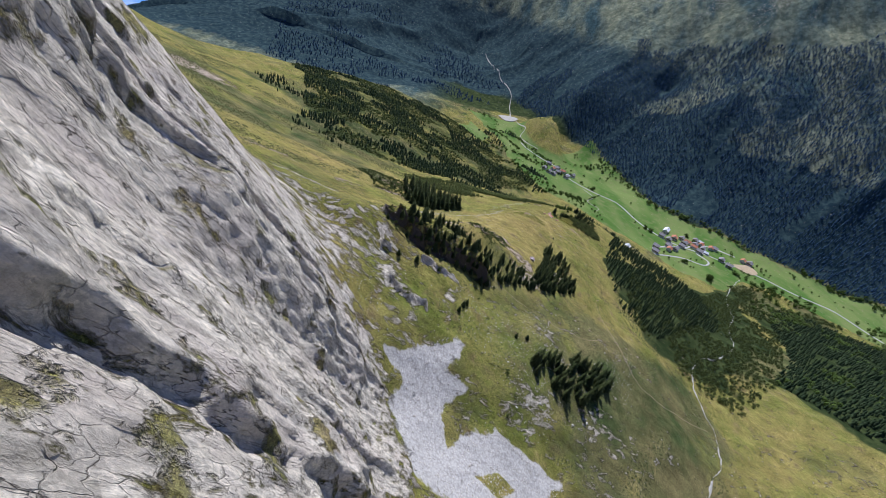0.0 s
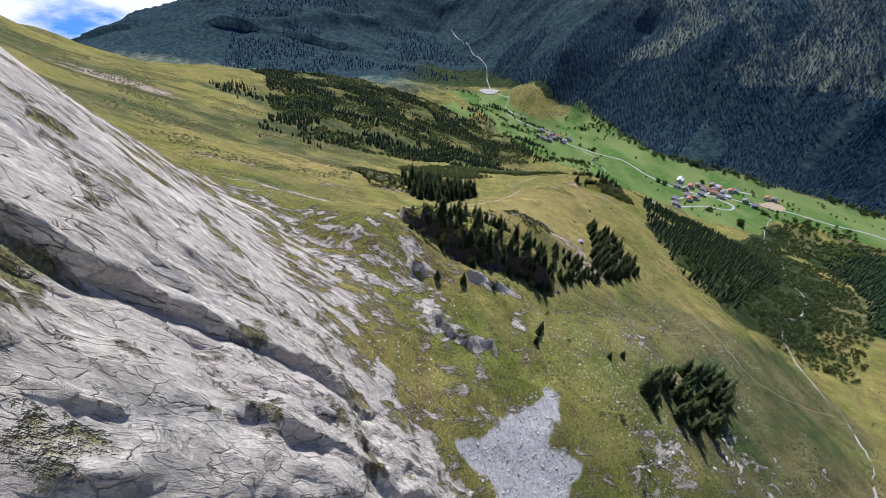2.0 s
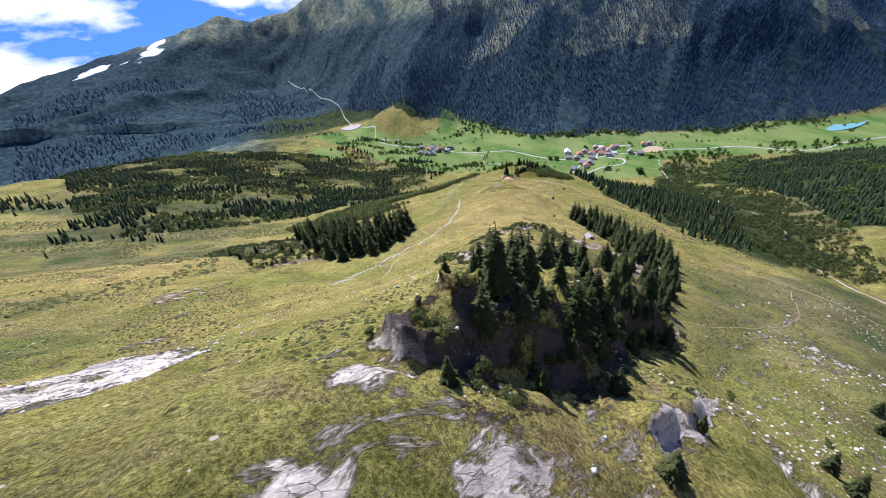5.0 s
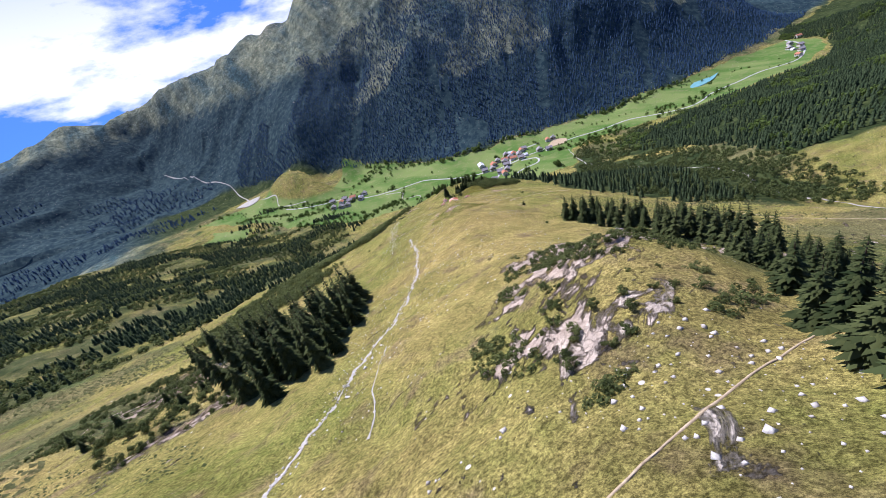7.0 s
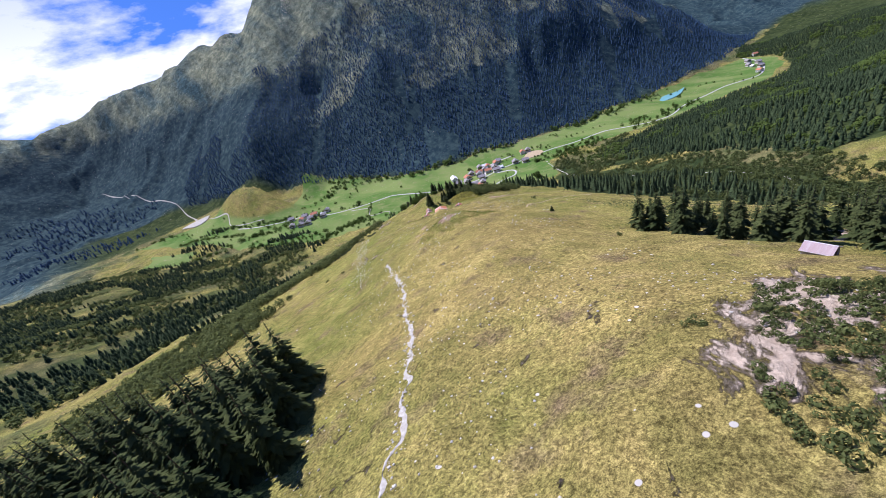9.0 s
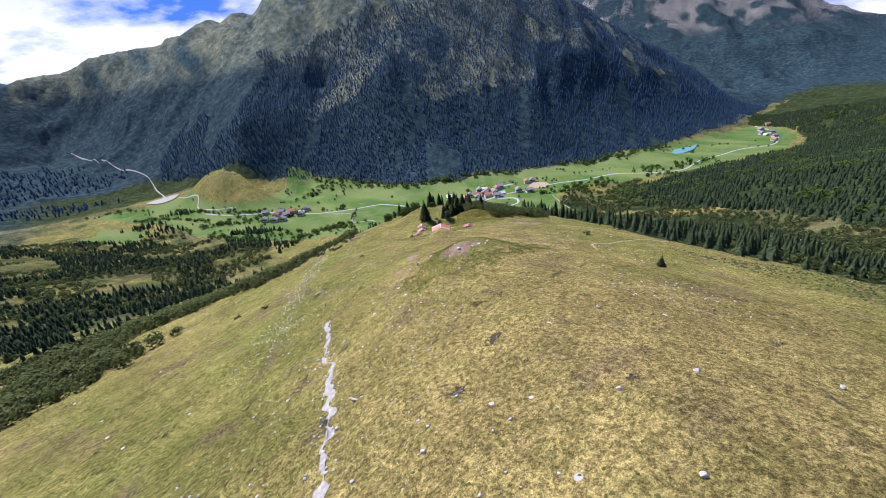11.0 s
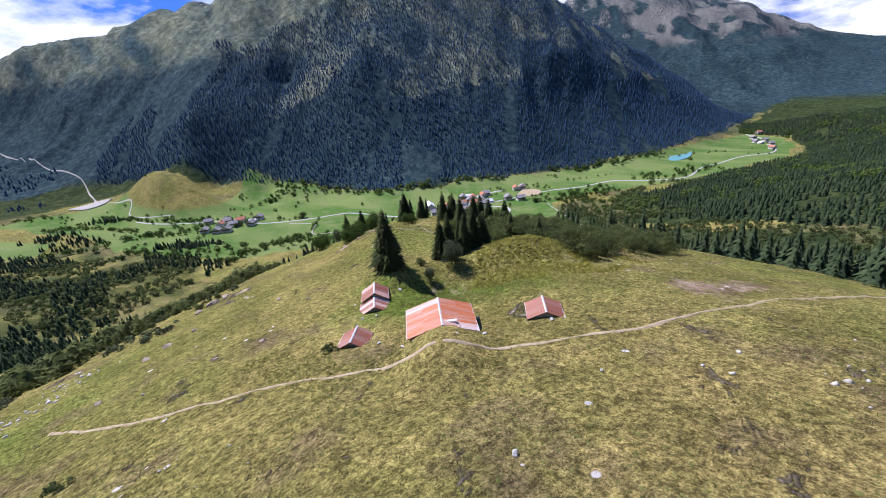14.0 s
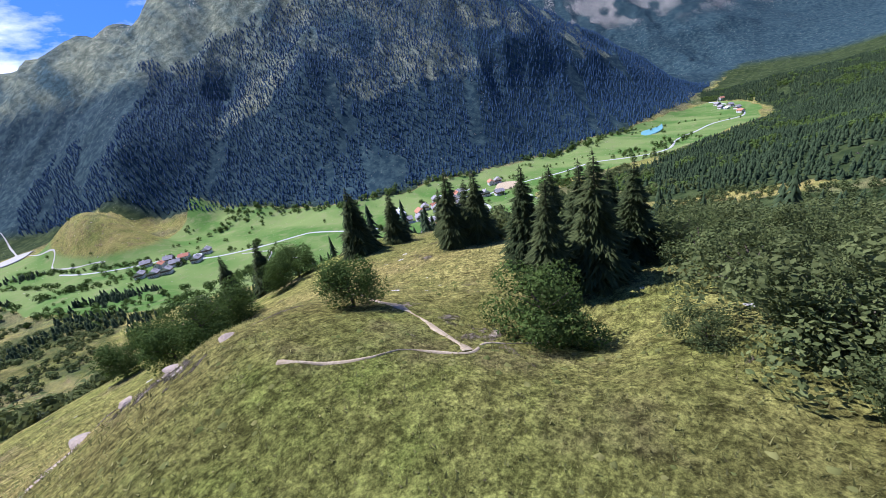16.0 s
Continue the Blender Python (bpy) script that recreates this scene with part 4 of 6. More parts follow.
ribbon("spur_trail", [(145.4, 511.2), (147.2, 508.9), (149.2, 508), (151, 506.2), (153, 506.4), (156, 505)], 0.17, MAT["trail"], "pale trodden footpath over the spur", "path", 0.05, 0.25, 1.2)
ribbon("lower_trail", [(118, 404), (128, 410), (141, 409), (156, 411), (180, 410)], 0.7, MAT["trail"], "thin pale path over the shoulder", "path", 0.1, 0.7, 0.3)


def flat_patch(name, poly, z, mat, label, category, thick=0.6, gap=6.0):
    """A level or draped patch with a rounded outline."""
    rim = spline([*poly, poly[0]], gap)[:-1]
    mid = rim.mean(0)
    rings = [mid + (rim - mid) * f for f in (1.0, 0.7, 0.35)]
    v = [np.column_stack([r, (lie(r[:, 0], r[:, 1]) + thick if z is None else np.full(len(r), z)) - (1.2 if k == 0 else 0)]) for k, r in enumerate([rings[0], *[mid + (rim - mid) * f for f in (0.985, 0.7, 0.35)]])]
    n = len(rim)
    verts = np.vstack([*v, [[*mid, (float(lie(*mid)) + thick) if z is None else z]]])
    quads = [(a * n + i, a * n + (i + 1) % n, (a + 1) * n + (i + 1) % n, (a + 1) * n + i) for a in range(len(v) - 1) for i in range(n)]
    me = bpy.data.meshes.new(name)
    me.from_pydata(verts.tolist(), [], quads + [((len(v) - 1) * n + i, (len(v) - 1) * n + (i + 1) % n, len(v) * n) for i in range(n)])
    me.materials.append(mat)
    return tagged(new(name, me), label, category, kind="structure")


flat_patch("lake", [(1105, 765), (1150, 780), (1230, 792), (1300, 800), (1330, 785), (1270, 765), (1190, 745), (1130, 748)], float(lie(1190, 765)) + 1.6, MAT["lake"], "small turquoise reservoir in the valley", "lake")
flat_patch("gravel_fan", [(58, 1628), (90, 1680), (128, 1690), (140, 1640), (122, 1572), (85, 1560)], None, MAT["gravel"], "pale gravel fan at the valley head", "gravel fan", 2.0)
flat_patch("car_park", [(668, 872), (718, 893), (724, 862), (694, 838), (668, 853)], None, MAT["trail"], "pale gravel car park beside the village", "car park", 0.8)
ribbon("spur_branch", [(151.2, 506.4), (152, 509), (153.2, 514), (154, 520)], 0.4, MAT["trail"], "faint earth path climbing the spur", "path", 0.05, 0.25, 1.2)
# ---- trees, shrubs, grass ----
rng = np.random.default_rng(7)


def tube(rings, sides=7):
    """Verts and quads of a tapered limb: rings of (centre, radius)."""
    v, f = [], []
    for c, r in rings:
        v += [(c[0] + r * math.cos(a), c[1] + r * math.sin(a), c[2]) for a in np.arange(sides) * 2 * math.pi / sides]
    for k in range(len(rings) - 1):
        f += [(k * sides + i, k * sides + (i + 1) % sides, (k + 1) * sides + (i + 1) % sides, (k + 1) * sides + i) for i in range(sides)]
    return np.array(v), np.array(f)


def spruce_crown(seed, bare=0.06, lean=0.17, whorls=24, boughs=9, thick=0.28, sides=((0.45, 0.75),)):
    """Drooping sprays in whorls, one metre high in all."""
    r = np.random.default_rng(seed)
    verts, tris = [], []

    def spray(base, ang, length, droop, width):
        d = np.array([math.cos(ang), math.sin(ang), 0])
        s = np.array([-d[1], d[0], 0])
        k = len(verts)
        for along, side, drop in ((0, 0, 0), (0.45, width, -droop * 0.35), (0.45, -width, -droop * 0.35), (0.5, 0, 0.05 - droop * 0.25), (1.0, 0, -droop)):
            verts.append(base + d * length * along + s * length * side + np.array([0, 0, length * drop]))
        tris.extend([(k, k + 3, k + 1), (k, k + 2, k + 3), (k + 3, k + 4, k + 1), (k + 2, k + 4, k + 3)])
    for w in range(whorls):
        t = (w + r.uniform(-0.3, 0.3)) / whorls
        z = bare + (0.985 - bare) * t
        reach = lean * (1 - t) ** 0.8 * r.uniform(0.68, 1.2) + 0.014
        n = boughs if t < 0.7 else int(boughs * 0.66)
        for a in range(n):
            ang = a * 2 * math.pi / n + r.uniform(-0.35, 0.35) + w * 0.7
            l = reach * r.uniform(0.7, 1.2)
            base = np.array([0, 0, z + r.uniform(-0.012, 0.012)])
            droop = r.uniform(0.25, 0.6) * (1 - 0.6 * t)
            spray(base, ang, l, droop, thick * r.uniform(0.8, 1.2))
            for out, turn in sides:
                mid = base + np.array([math.cos(ang), math.sin(ang), -droop * out * 0.9]) * l * out
                for way in (-1, 1):
                    spray(mid, ang + way * turn + r.uniform(-0.2, 0.2), l * (0.85 - out) * 0.95, droop * 1.1, thick)
    k = len(verts)
    verts.extend([np.array([0.008, 0, 0.95]), np.array([-0.006, 0.007, 0.95]), np.array([-0.003, -0.008, 0.95]), np.array([0, 0, 1.0])])
    tris.extend([(k, k + 1, k + 3), (k + 1, k + 2, k + 3), (k + 2, k, k + 3)])
    return mesh_arrays("crown", np.array(verts), np.array(tris), MAT["spruce"])


def leafy_crown(seed, mat, leaves, leaf, wide=0.42, low=0.12, lobes=11):
    """Small leaf clumps on a few overlapping lobes, one metre high in all."""
    r = np.random.default_rng(seed)
    c = np.column_stack([r.normal(0, wide * 0.42, lobes), r.normal(0, wide * 0.42, lobes), r.uniform(low + 0.1, 0.8, lobes)])
    rad = r.uniform(0.14, 0.27, lobes)
    pick = r.integers(0, lobes, leaves)
    d = r.normal(0, 1, (leaves, 3))
    d /= np.linalg.norm(d, axis=1)[:, None]
    p = c[pick] + d * (rad[pick] * r.uniform(0.72, 1.08, leaves))[:, None]
    p[:, 2] = np.clip(p[:, 2], low * r.uniform(0.5, 1.2, leaves), None)
    u = np.cross(d + r.normal(0, 0.5, (leaves, 3)), r.normal(0, 1, (leaves, 3)))
    u /= np.linalg.norm(u, axis=1)[:, None]
    w = np.cross(u, d + r.normal(0, 0.35, (leaves, 3)))
    w /= np.linalg.norm(w, axis=1)[:, None]
    size = (leaf * r.uniform(0.6, 1.4, leaves))[:, None]
    v = np.stack([p - u * size, p + w * size * 0.55, p + u * size, p - w * size * 0.55], 1).reshape(-1, 3)
    f = np.arange(leaves * 4).reshape(-1, 4)
    return mesh_arrays("crown", v, f, mat)


def trunk_mesh(seed, height_, radius, limbs=0):
    r = np.random.default_rng(seed)
    bend = r.normal(0, 0.012, (5, 2))
    bend[0] = 0
    v, f = tube([((bend[k, 0], bend[k, 1], height_ * k / 4 - 0.03), radius * (1 - 0.75 * k / 4)) for k in range(5)])
    for _ in range(limbs):
        a, z = r.uniform(0, 6.28), height_ * r.uniform(0.35, 0.8)
        e = np.array([math.cos(a) * 0.28, math.sin(a) * 0.28, z + 0.25])
        b = np.array([0, 0, z])
        lv, lf = tube([(b + (e - b) * t, radius * 0.45 * (1 - 0.75 * t)) for t in (0, 0.5, 1)], 5)
        f = np.vstack([f, lf + len(v)])
        v = np.vstack([v, lv])
    return mesh_arrays("trunk", v, f, MAT["bark"], True)


SPRUCES = [(trunk_mesh(40 + k, 0.97, 0.017), spruce_crown(50 + k, 0.02 + 0.02 * (k % 3), 0.25 + 0.02 * (k % 4), 21, 9, 0.24)) for k in range(5)]
THIN_SPRUCES = [(SPRUCES[k][0], spruce_crown(80 + k, 0.03, 0.25 + 0.02 * k, 20, 9, 0.24, ((0.45, 0.7),))) for k in range(3)]
FULL_SPRUCES = [(SPRUCES[k][0], spruce_crown(110 + k, 0.02, 0.25 + 0.025 * k, 48, 13, 0.095, ((0.18, 1.0), (0.38, 0.85), (0.58, 0.7), (0.74, 0.6)))) for k in range(3)]
BROADS = [(trunk_mesh(60 + k, 0.6, 0.03, 6), leafy_crown(65 + k, MAT["leaf"], 3400, 0.03, 0.46, 0.03, 18)) for k in range(3)]
ROUNDS = [(BROADS[k][0], leafy_crown(120 + k, MAT["leaf"], 9000, 0.017, 0.46, 0.03, 22)) for k in range(2)]
GREYS = [(trunk_mesh(70, 0.6, 0.025, 6), leafy_crown(71, MAT["leaf_grey"], 5200, 0.02, 0.34, 0.1, 12))]
SHRUBS = [(trunk_mesh(75 + k, 0.5, 0.03, 5), leafy_crown(76 + k, MAT["shrub"], 650, 0.066, 0.6, 0.0, 10)) for k in range(3)]
BUSHES = [(trunk_mesh(85 + k, 0.5, 0.03, 6), leafy_crown(86 + k, MAT["shrub"], 5200, 0.021, 0.62, 0.0, 14)) for k in range(3)]
KINDS = {
    "spruce": (SPRUCES, "spruce", "tall dark green spruce with drooping boughs on the slope", "tree"),
    "full": (FULL_SPRUCES, "spruce", "full dark green spruce at the end of the spur", "tree"),
    "young": (SPRUCES, "spruce", "short dense young spruce standing alone in the grass", "tree"),
    "far_spruce": (THIN_SPRUCES, "spruce", "dark spruce in a close stand on the hillside", "tree"),
    "broad": (BROADS, "broadleaf_tree", "rounded green broadleaf tree with dense leaves", "tree"),
    "round": (ROUNDS, "broadleaf_bush", "dense rounded broadleaf bush on the grassy spur", "tree"),
    "grey": (GREYS, "whitebeam", "grey-green small-leaved tree beside the spruces", "tree"),
    "bush": (BUSHES, "alder_bush", "dense leafy green alder bush on the shoulder", "shrub"),
    "shrub": (SHRUBS, "alder_shrub", "low dark green alder shrub on the turf", "shrub"),
}


def plant(kind, x, y, h, group, wide=1.0, lean=(0.0, 0.0)):
    meshes, name, label, category = KINDS[kind]
    trunk, crown = meshes[int(rng.integers(len(meshes)))]
    ob = thing(name, x, y, label, category, group, z=float(lie(x, y)) - 0.05, turn=rng.uniform(0, 360))
    ob.scale = (h * wide, h * wide, h)
    if lean[0] or lean[1]:
        ob.rotation_mode = "QUATERNION"
        ob.rotation_quaternion = Vector((0, 0, 1)).rotation_difference(Vector((lean[0], lean[1], 1))) @ Euler((0, 0, rng.uniform(0, 6.28))).to_quaternion()
    part("trunk", trunk, ob)
    part("crown", crown, ob)
    return ob


def sow(poly, gap, seed, keep=None):
    """Points in a polygon, about gap apart."""
    r = np.random.default_rng(seed)
    p = np.array(poly, float)
    (x0, y0), (x1, y1) = p.min(0), p.max(0)
    xs, ys = np.meshgrid(np.arange(x0, x1, gap), np.arange(y0, y1, gap))
    xs, ys = xs.ravel() + r.uniform(-0.48, 0.48, xs.size) * gap, ys.ravel() + r.uniform(-0.48, 0.48, ys.size) * gap
    ok = inside(xs, ys, poly)
    if keep is not None:
        ok &= keep(xs, ys)
    return xs[ok], ys[ok]


# spruces of the wooded knoll and the flank behind it
for poly, gap, group, h, lean, wide in (
        ([(-34, 203), (-24, 196), (-10, 197), (14, 210), (40, 222), (72, 244), (80, 262), (62, 268), (40, 252), (10, 238), (-20, 220)], 5.1, "spruces of the knoll", 8.8, (0, 0), 1.1),
        ([(72, 250), (95, 264), (128, 300), (118, 350), (96, 352), (92, 312), (80, 282)], 5.2, "spruces behind the rocky knob", 12.0, (0, 0), 1.0),
        ([(62, 166), (88, 158), (112, 168), (128, 184), (140, 205), (128, 212), (104, 196), (74, 180)], 5.3, "spruces below the scree", 13.0, (0.06, 0.02), 0.95),
        ([(-34, 326), (-16, 338), (-6, 362), (6, 378), (-6, 392), (-24, 410), (-58, 446), (-76, 436), (-50, 396), (-34, 380), (-44, 352)], 9.0, "spruces beside the rill", 18.0, (-0.08, 0.0), 0.85)):
    for x, y in zip(*sow(poly, gap, int(h * 10))):
        if rng.random() < 0.8:
            plant("spruce" if gap < 5.15 else "far_spruce", x, y, h * rng.uniform(0.6, 1.15), group, wide, lean)
for x, y, h in ((-22, 172, 4.5), (-12, 177, 5.0), (1, 183, 3.2), (20, 172, 5.5), (22, 176, 5.0), (18, 166, 4.0), (58, 182, 4.5), (66, 186, 4.2), (112, 386, 3.0), (-34, 186, 4.0), (-22, 188, 4.5), (-8, 190, 5.0)):
    plant("young", x, y, h, "lone spruces", 1.35)
for x, y, h in ((3, 376, 16), (-1, 373, 18), (-5, 369, 17), (-3, 363, 15), (-9, 361, 18), (-13, 356, 16), (-8, 352, 14), (-17, 362, 17), (-14, 370, 18), (-22, 356, 15), (-20, 378, 17), (-30, 372, 16), (-27, 388, 18),
                (-36, 396, 17), (-46, 404, 16), (-40, 384, 15), (-55, 418, 17), (-2, 391, 13), (-8, 398, 14), (-14, 386, 16), (-20, 402, 15), (-30, 413, 16), (-40, 426, 15), (-1, 383, 14), (-10, 379, 16)):
    plant("far_spruce", x, y, h * 1.25, "spruces beside the rill", 0.85, (-0.08, 0.0))
for x, y, h in ((-20, 334, 15), (-26, 328, 17), (-32, 336, 18), (-24, 342, 19), (-36, 344, 20), (-30, 350, 21), (-42, 354, 18), (-46, 340, 16), (-40, 326, 15), (-52, 362, 17), (-48, 376, 18), (-58, 386, 16)):
    plant("far_spruce", x, y, h, "spruces beside the rill", 0.85, (-0.08, 0.0))
for x, y, h in ((-60, 372, 6), (-66, 368, 7), (-72, 380, 6), (-85, 377, 7), (-92, 369, 5), (-100, 385, 6), (-50, 392, 6), (-42, 405, 7)):
    plant("far_spruce", x, y, h, "spruces on the alp", 1.1)
# trees at the end of the spur
plant("full", 128.0, 489.4, 9.4, "spruces at the end of the spur", 1.2)
for x, y, h in ((137.6, 488.2, 7.4), (139.8, 488.6, 7.8), (141.6, 486.6, 7.0), (143.4, 486.2, 7.6), (145.4, 486.4, 6.8), (147.4, 487.6, 6.6), (143.4, 489.8, 5.6), (146.8, 490.4, 5.6), (140.8, 492.6, 3.2), (150.2, 483.6, 6.0), (154.4, 480.6, 5.6), (149.0, 488.8, 5.4),
                (162, 508, 8.0), (164.5, 506, 9.0), (167, 508, 8.2), (169, 505, 7.6), (166, 512, 8.4), (171, 524, 9.0),
                (173, 522, 8.4), (175, 525, 7.6), (170, 541, 9.8), (172, 543, 8.6), (157, 556, 8.6), (161, 553, 8.2), (176, 540, 7.8), (180, 534, 7.2), (178, 516, 8.6), (184, 512, 8.0), (182, 522, 7.6)):
    plant("full", x, y, h, "spruces at the end of the spur")
for x, y, h in ((156.0, 505.4, 4.4), (151.4, 514.8, 3.2), (148, 536, 5.4), (152, 541, 5.2), (164, 549, 5.4), (145, 533, 4.4), (142, 546, 4.0), (160, 545, 4.6), (163, 556, 5.5), (146, 552, 5.0)):
    plant("round", x, y, h, "broadleaf trees on the spur", 1.25)
for x, y, h in ((136.6, 484.6, 4.2), (161, 484, 3.8), (153, 556, 4.4), (131.5, 484.2, 2.2)):
    plant("grey", x, y, h, "grey trees on the spur", 1.1)


def shrubbery(poly, gap, seed, lo, hi, group, chance=0.8, kind="shrub"):
    for x, y in zip(*sow(poly, gap, seed)):
        if rng.random() < chance:
            plant(kind, x, y, rng.uniform(lo, hi), group, rng.uniform(1.1, 1.6))


shrubbery([(149, 485), (150, 476.5), (154, 471.5), (162, 467), (175, 466), (196, 470), (196, 500), (176, 506), (164, 499), (156, 495)], 3.9, 3, 2.2, 4.8, "shrubs on the shoulder", 0.9, "bush")
shrubbery([(148, 491), (153, 486), (160, 484), (163, 497), (155, 499)], 3.4, 94, 1.8, 3.8, "shrubs on the shoulder", 0.9, "bush")
shrubbery([(170, 505), (190, 500), (200, 530), (180, 535)], 4.0, 4, 2.0, 4.0, "shrubs on the shoulder", 0.8)
shrubbery([(20, 262), (48, 272), (52, 300), (30, 300), (12, 280)], 4.2, 5, 0.8, 1.9, "shrubs on the rocky knob", 0.6)
shrubbery([(-12, 246), (20, 244), (36, 262), (8, 276), (-6, 262)], 3.6, 6, 0.7, 1.6, "shrubs on the rocky knob", 0.55)
shrubbery([(-50, 378), (-36, 352), (-60, 340), (-90, 360), (-112, 400), (-95, 440), (-66, 430)], 5.5, 8, 1.2, 3.2, "shrubs beside the rill", 0.65)
shrubbery([(-84, 338), (-44, 342), (-42, 360), (-84, 366)], 5.5, 7, 1.4, 3.4, "shrubs beside the rill", 0.6)
shrubbery([(80, 540), (112, 540), (130, 560), (110, 590), (70, 570)], 5.5, 9, 1.2, 2.8, "shrubs on the left flank", 0.6)
for x, y, h in ((148, 424, 1.6), (33, 308, 1.3), (53, 472, 1.2), (46, 478, 1.2), (111, 476, 1.0), (121.5, 473.5, 1.1), (-31, 187, 1.6), (-28, 185, 1.6), (8, 190, 1.4), (30, 196, 1.6), (38, 182, 1.4), (52, 150, 1.8),
                (133.5, 488.5, 1.3), (90, 478, 0.9), (108, 532, 1.6), (112, 536, 1.5), (86, 345, 1.2), (58, 140, 1.4), (55, 128, 1.6)):
    plant("shrub", x, y, h, "scattered shrubs", 1.4)


for x, y in zip(*sow([(-42, 196), (-31, 188), (-16, 191), (10, 204), (42, 214), (44, 222), (8, 212), (-18, 200), (-32, 196)], 3.0, 91)):
    if rng.random() < 0.62:
        plant("shrub", x, y, rng.uniform(0.9, 2.0), "shrubs of the knoll", rng.uniform(1.1, 1.5))
for x, y in zip(*sow([(-30, 192), (-16, 192), (12, 206), (40, 217), (42, 222), (10, 212), (-16, 198)], 4.6, 92)):
    plant("spruce", x, y, rng.uniform(4.0, 7.5), "spruces of the knoll", 1.15)


# far stands, as one piece each
def conifer_template():
    v, f = [], []
    for z0, z1, rad in ((0.06, 0.55, 0.2), (0.3, 0.78, 0.15), (0.55, 1.0, 0.1)):
        k = len(v)
        v.append((0, 0, z1))
        for i in range(6):
            a = i * math.pi / 3 + z0 * 5
            rr = rad * (1.15 if i % 2 else 0.7)
            v.append((rr * math.cos(a), rr * math.sin(a), z0 + (0.0 if i % 2 else 0.05)))
        f += [(k, k + 1 + i, k + 1 + (i + 1) % 6) for i in range(6)]
    return np.array(v), np.array(f)


def stand(name, x, y, h, template, mat, label, category, squat=1.0, seed=1):
    r = np.random.default_rng(seed)
    v, f = template
    n = len(x)
    a, s = r.uniform(0, 6.28, n), h * r.uniform(0.55, 1.25, n)
    wide = s * squat * r.uniform(0.8, 1.25, n)
    ca, sa = np.cos(a)[:, None], np.sin(a)[:, None]
    vx = (v[:, 0] * ca - v[:, 1] * sa) * wide[:, None] + x[:, None]
    vy = (v[:, 0] * sa + v[:, 1] * ca) * wide[:, None] + y[:, None]
    vz = v[:, 2] * s[:, None] + lie(x, y)[:, None] - 0.2
    faces = (f[None] + (np.arange(n) * len(v))[:, None, None]).reshape(-1, 3)
    me = mesh_arrays(name, np.stack([vx, vy, vz], 2).reshape(-1, 3), faces, mat)
    return tagged(new(name, me), label, category, kind="stuff")


CONE = conifer_template()


def fine_template(seed=9):
    """A spruce of seven ragged tiers of boughs."""
    r = np.random.default_rng(seed)
    v, f = [], []
    for k in range(8):
        z0 = 0.04 + 0.115 * k
        rad = 0.24 * (1 - k / 8.6)
        c = len(v)
        v.append((0, 0, min(1.0, z0 + 0.24)))
        for i in range(10):
            a = i * math.pi / 5 + k * 0.9 + r.uniform(-0.2, 0.2)
            rr = rad * (r.uniform(0.95, 1.25) if i % 2 else r.uniform(0.35, 0.55))
            v.append((rr * math.cos(a), rr * math.sin(a), z0 + (0.0 if i % 2 else 0.07)))
        f += [(c, c + 1 + i, c + 1 + (i + 1) % 10) for i in range(10)]
    return np.array(v), np.array(f)


def bushy_template(seed=13):
    """A round crown of many small leaf clumps."""
    r = np.random.default_rng(seed)
    d = r.normal(0, 1, (90, 3))
    d /= np.linalg.norm(d, axis=1)[:, None]
    c = np.array([0, 0, 0.48]) + d * np.array([0.42, 0.42, 0.46]) * r.uniform(0.6, 1.08, (90, 1))
    u = np.cross(d, r.normal(0, 1, (90, 3)))
    u /= np.linalg.norm(u, axis=1)[:, None]
    w = np.cross(u, d + r.normal(0, 0.4, (90, 3)))
    v = np.stack([c - u * 0.12, c + w * 0.12, c + u * 0.12], 1).reshape(-1, 3)
    return v, np.arange(270).reshape(-1, 3)


def tiny_template():
    """A spruce far off: two ragged tiers."""
    v, f = [], []
    for z0, z1, rad in ((0.05, 0.7, 0.2), (0.45, 1.0, 0.12)):
        k = len(v)
        v.append((0, 0, z1))
        v += [(rad * (1.2 if i % 2 else 0.75) * math.cos(i * 1.257 + z0 * 4), rad * (1.2 if i % 2 else 0.75) * math.sin(i * 1.257 + z0 * 4), z0) for i in range(5)]
        f += [(k, k + 1 + i, k + 1 + (i + 1) % 5) for i in range(5)]
    return np.array(v), np.array(f)


def clump_template(seed=17, leaves=44):
    """A round crown far off, of overlapping leaf clumps."""
    r = np.random.default_rng(seed)
    d = r.normal(0, 1, (leaves, 3))
    d /= np.linalg.norm(d, axis=1)[:, None]
    c = np.array([0, 0, 0.46]) + d * np.array([0.40, 0.40, 0.44]) * r.uniform(0.7, 1.05, (leaves, 1))
    u = np.cross(d + r.normal(0, 0.3, (leaves, 3)), r.normal(0, 1, (leaves, 3)))
    u /= np.linalg.norm(u, axis=1)[:, None]
    w = np.cross(u, d)
    v = np.stack([c - u * 0.17, c + w * 0.19, c + u * 0.17], 1).reshape(-1, 3)
    return v, np.arange(leaves * 3).reshape(-1, 3)


FINE, BUSHY, TINY, CLUMP = fine_template(), bushy_template(), tiny_template(), clump_template()
ALP_WOOD = [(-245, 500), (-130, 558), (-60, 590), (10, 660), (90, 830), (190, 900), (170, 965), (60, 1140), (-100, 1330), (-330, 1270), (-560, 1140), (-500, 1040), (-420, 920), (-290, 640)]


def patchy(size, level, seed):
    return lambda x, y: fbm(x, y, size, 3, seed) > level


def meadow_at(x, y):
    i, j = np.clip(np.searchsorted(XS, x) - 1, 0, len(XS) - 1), np.clip(np.searchsorted(YS, y) - 1, 0, len(YS) - 1)
    return meadow[j, i], wood[j, i], rock[j, i]


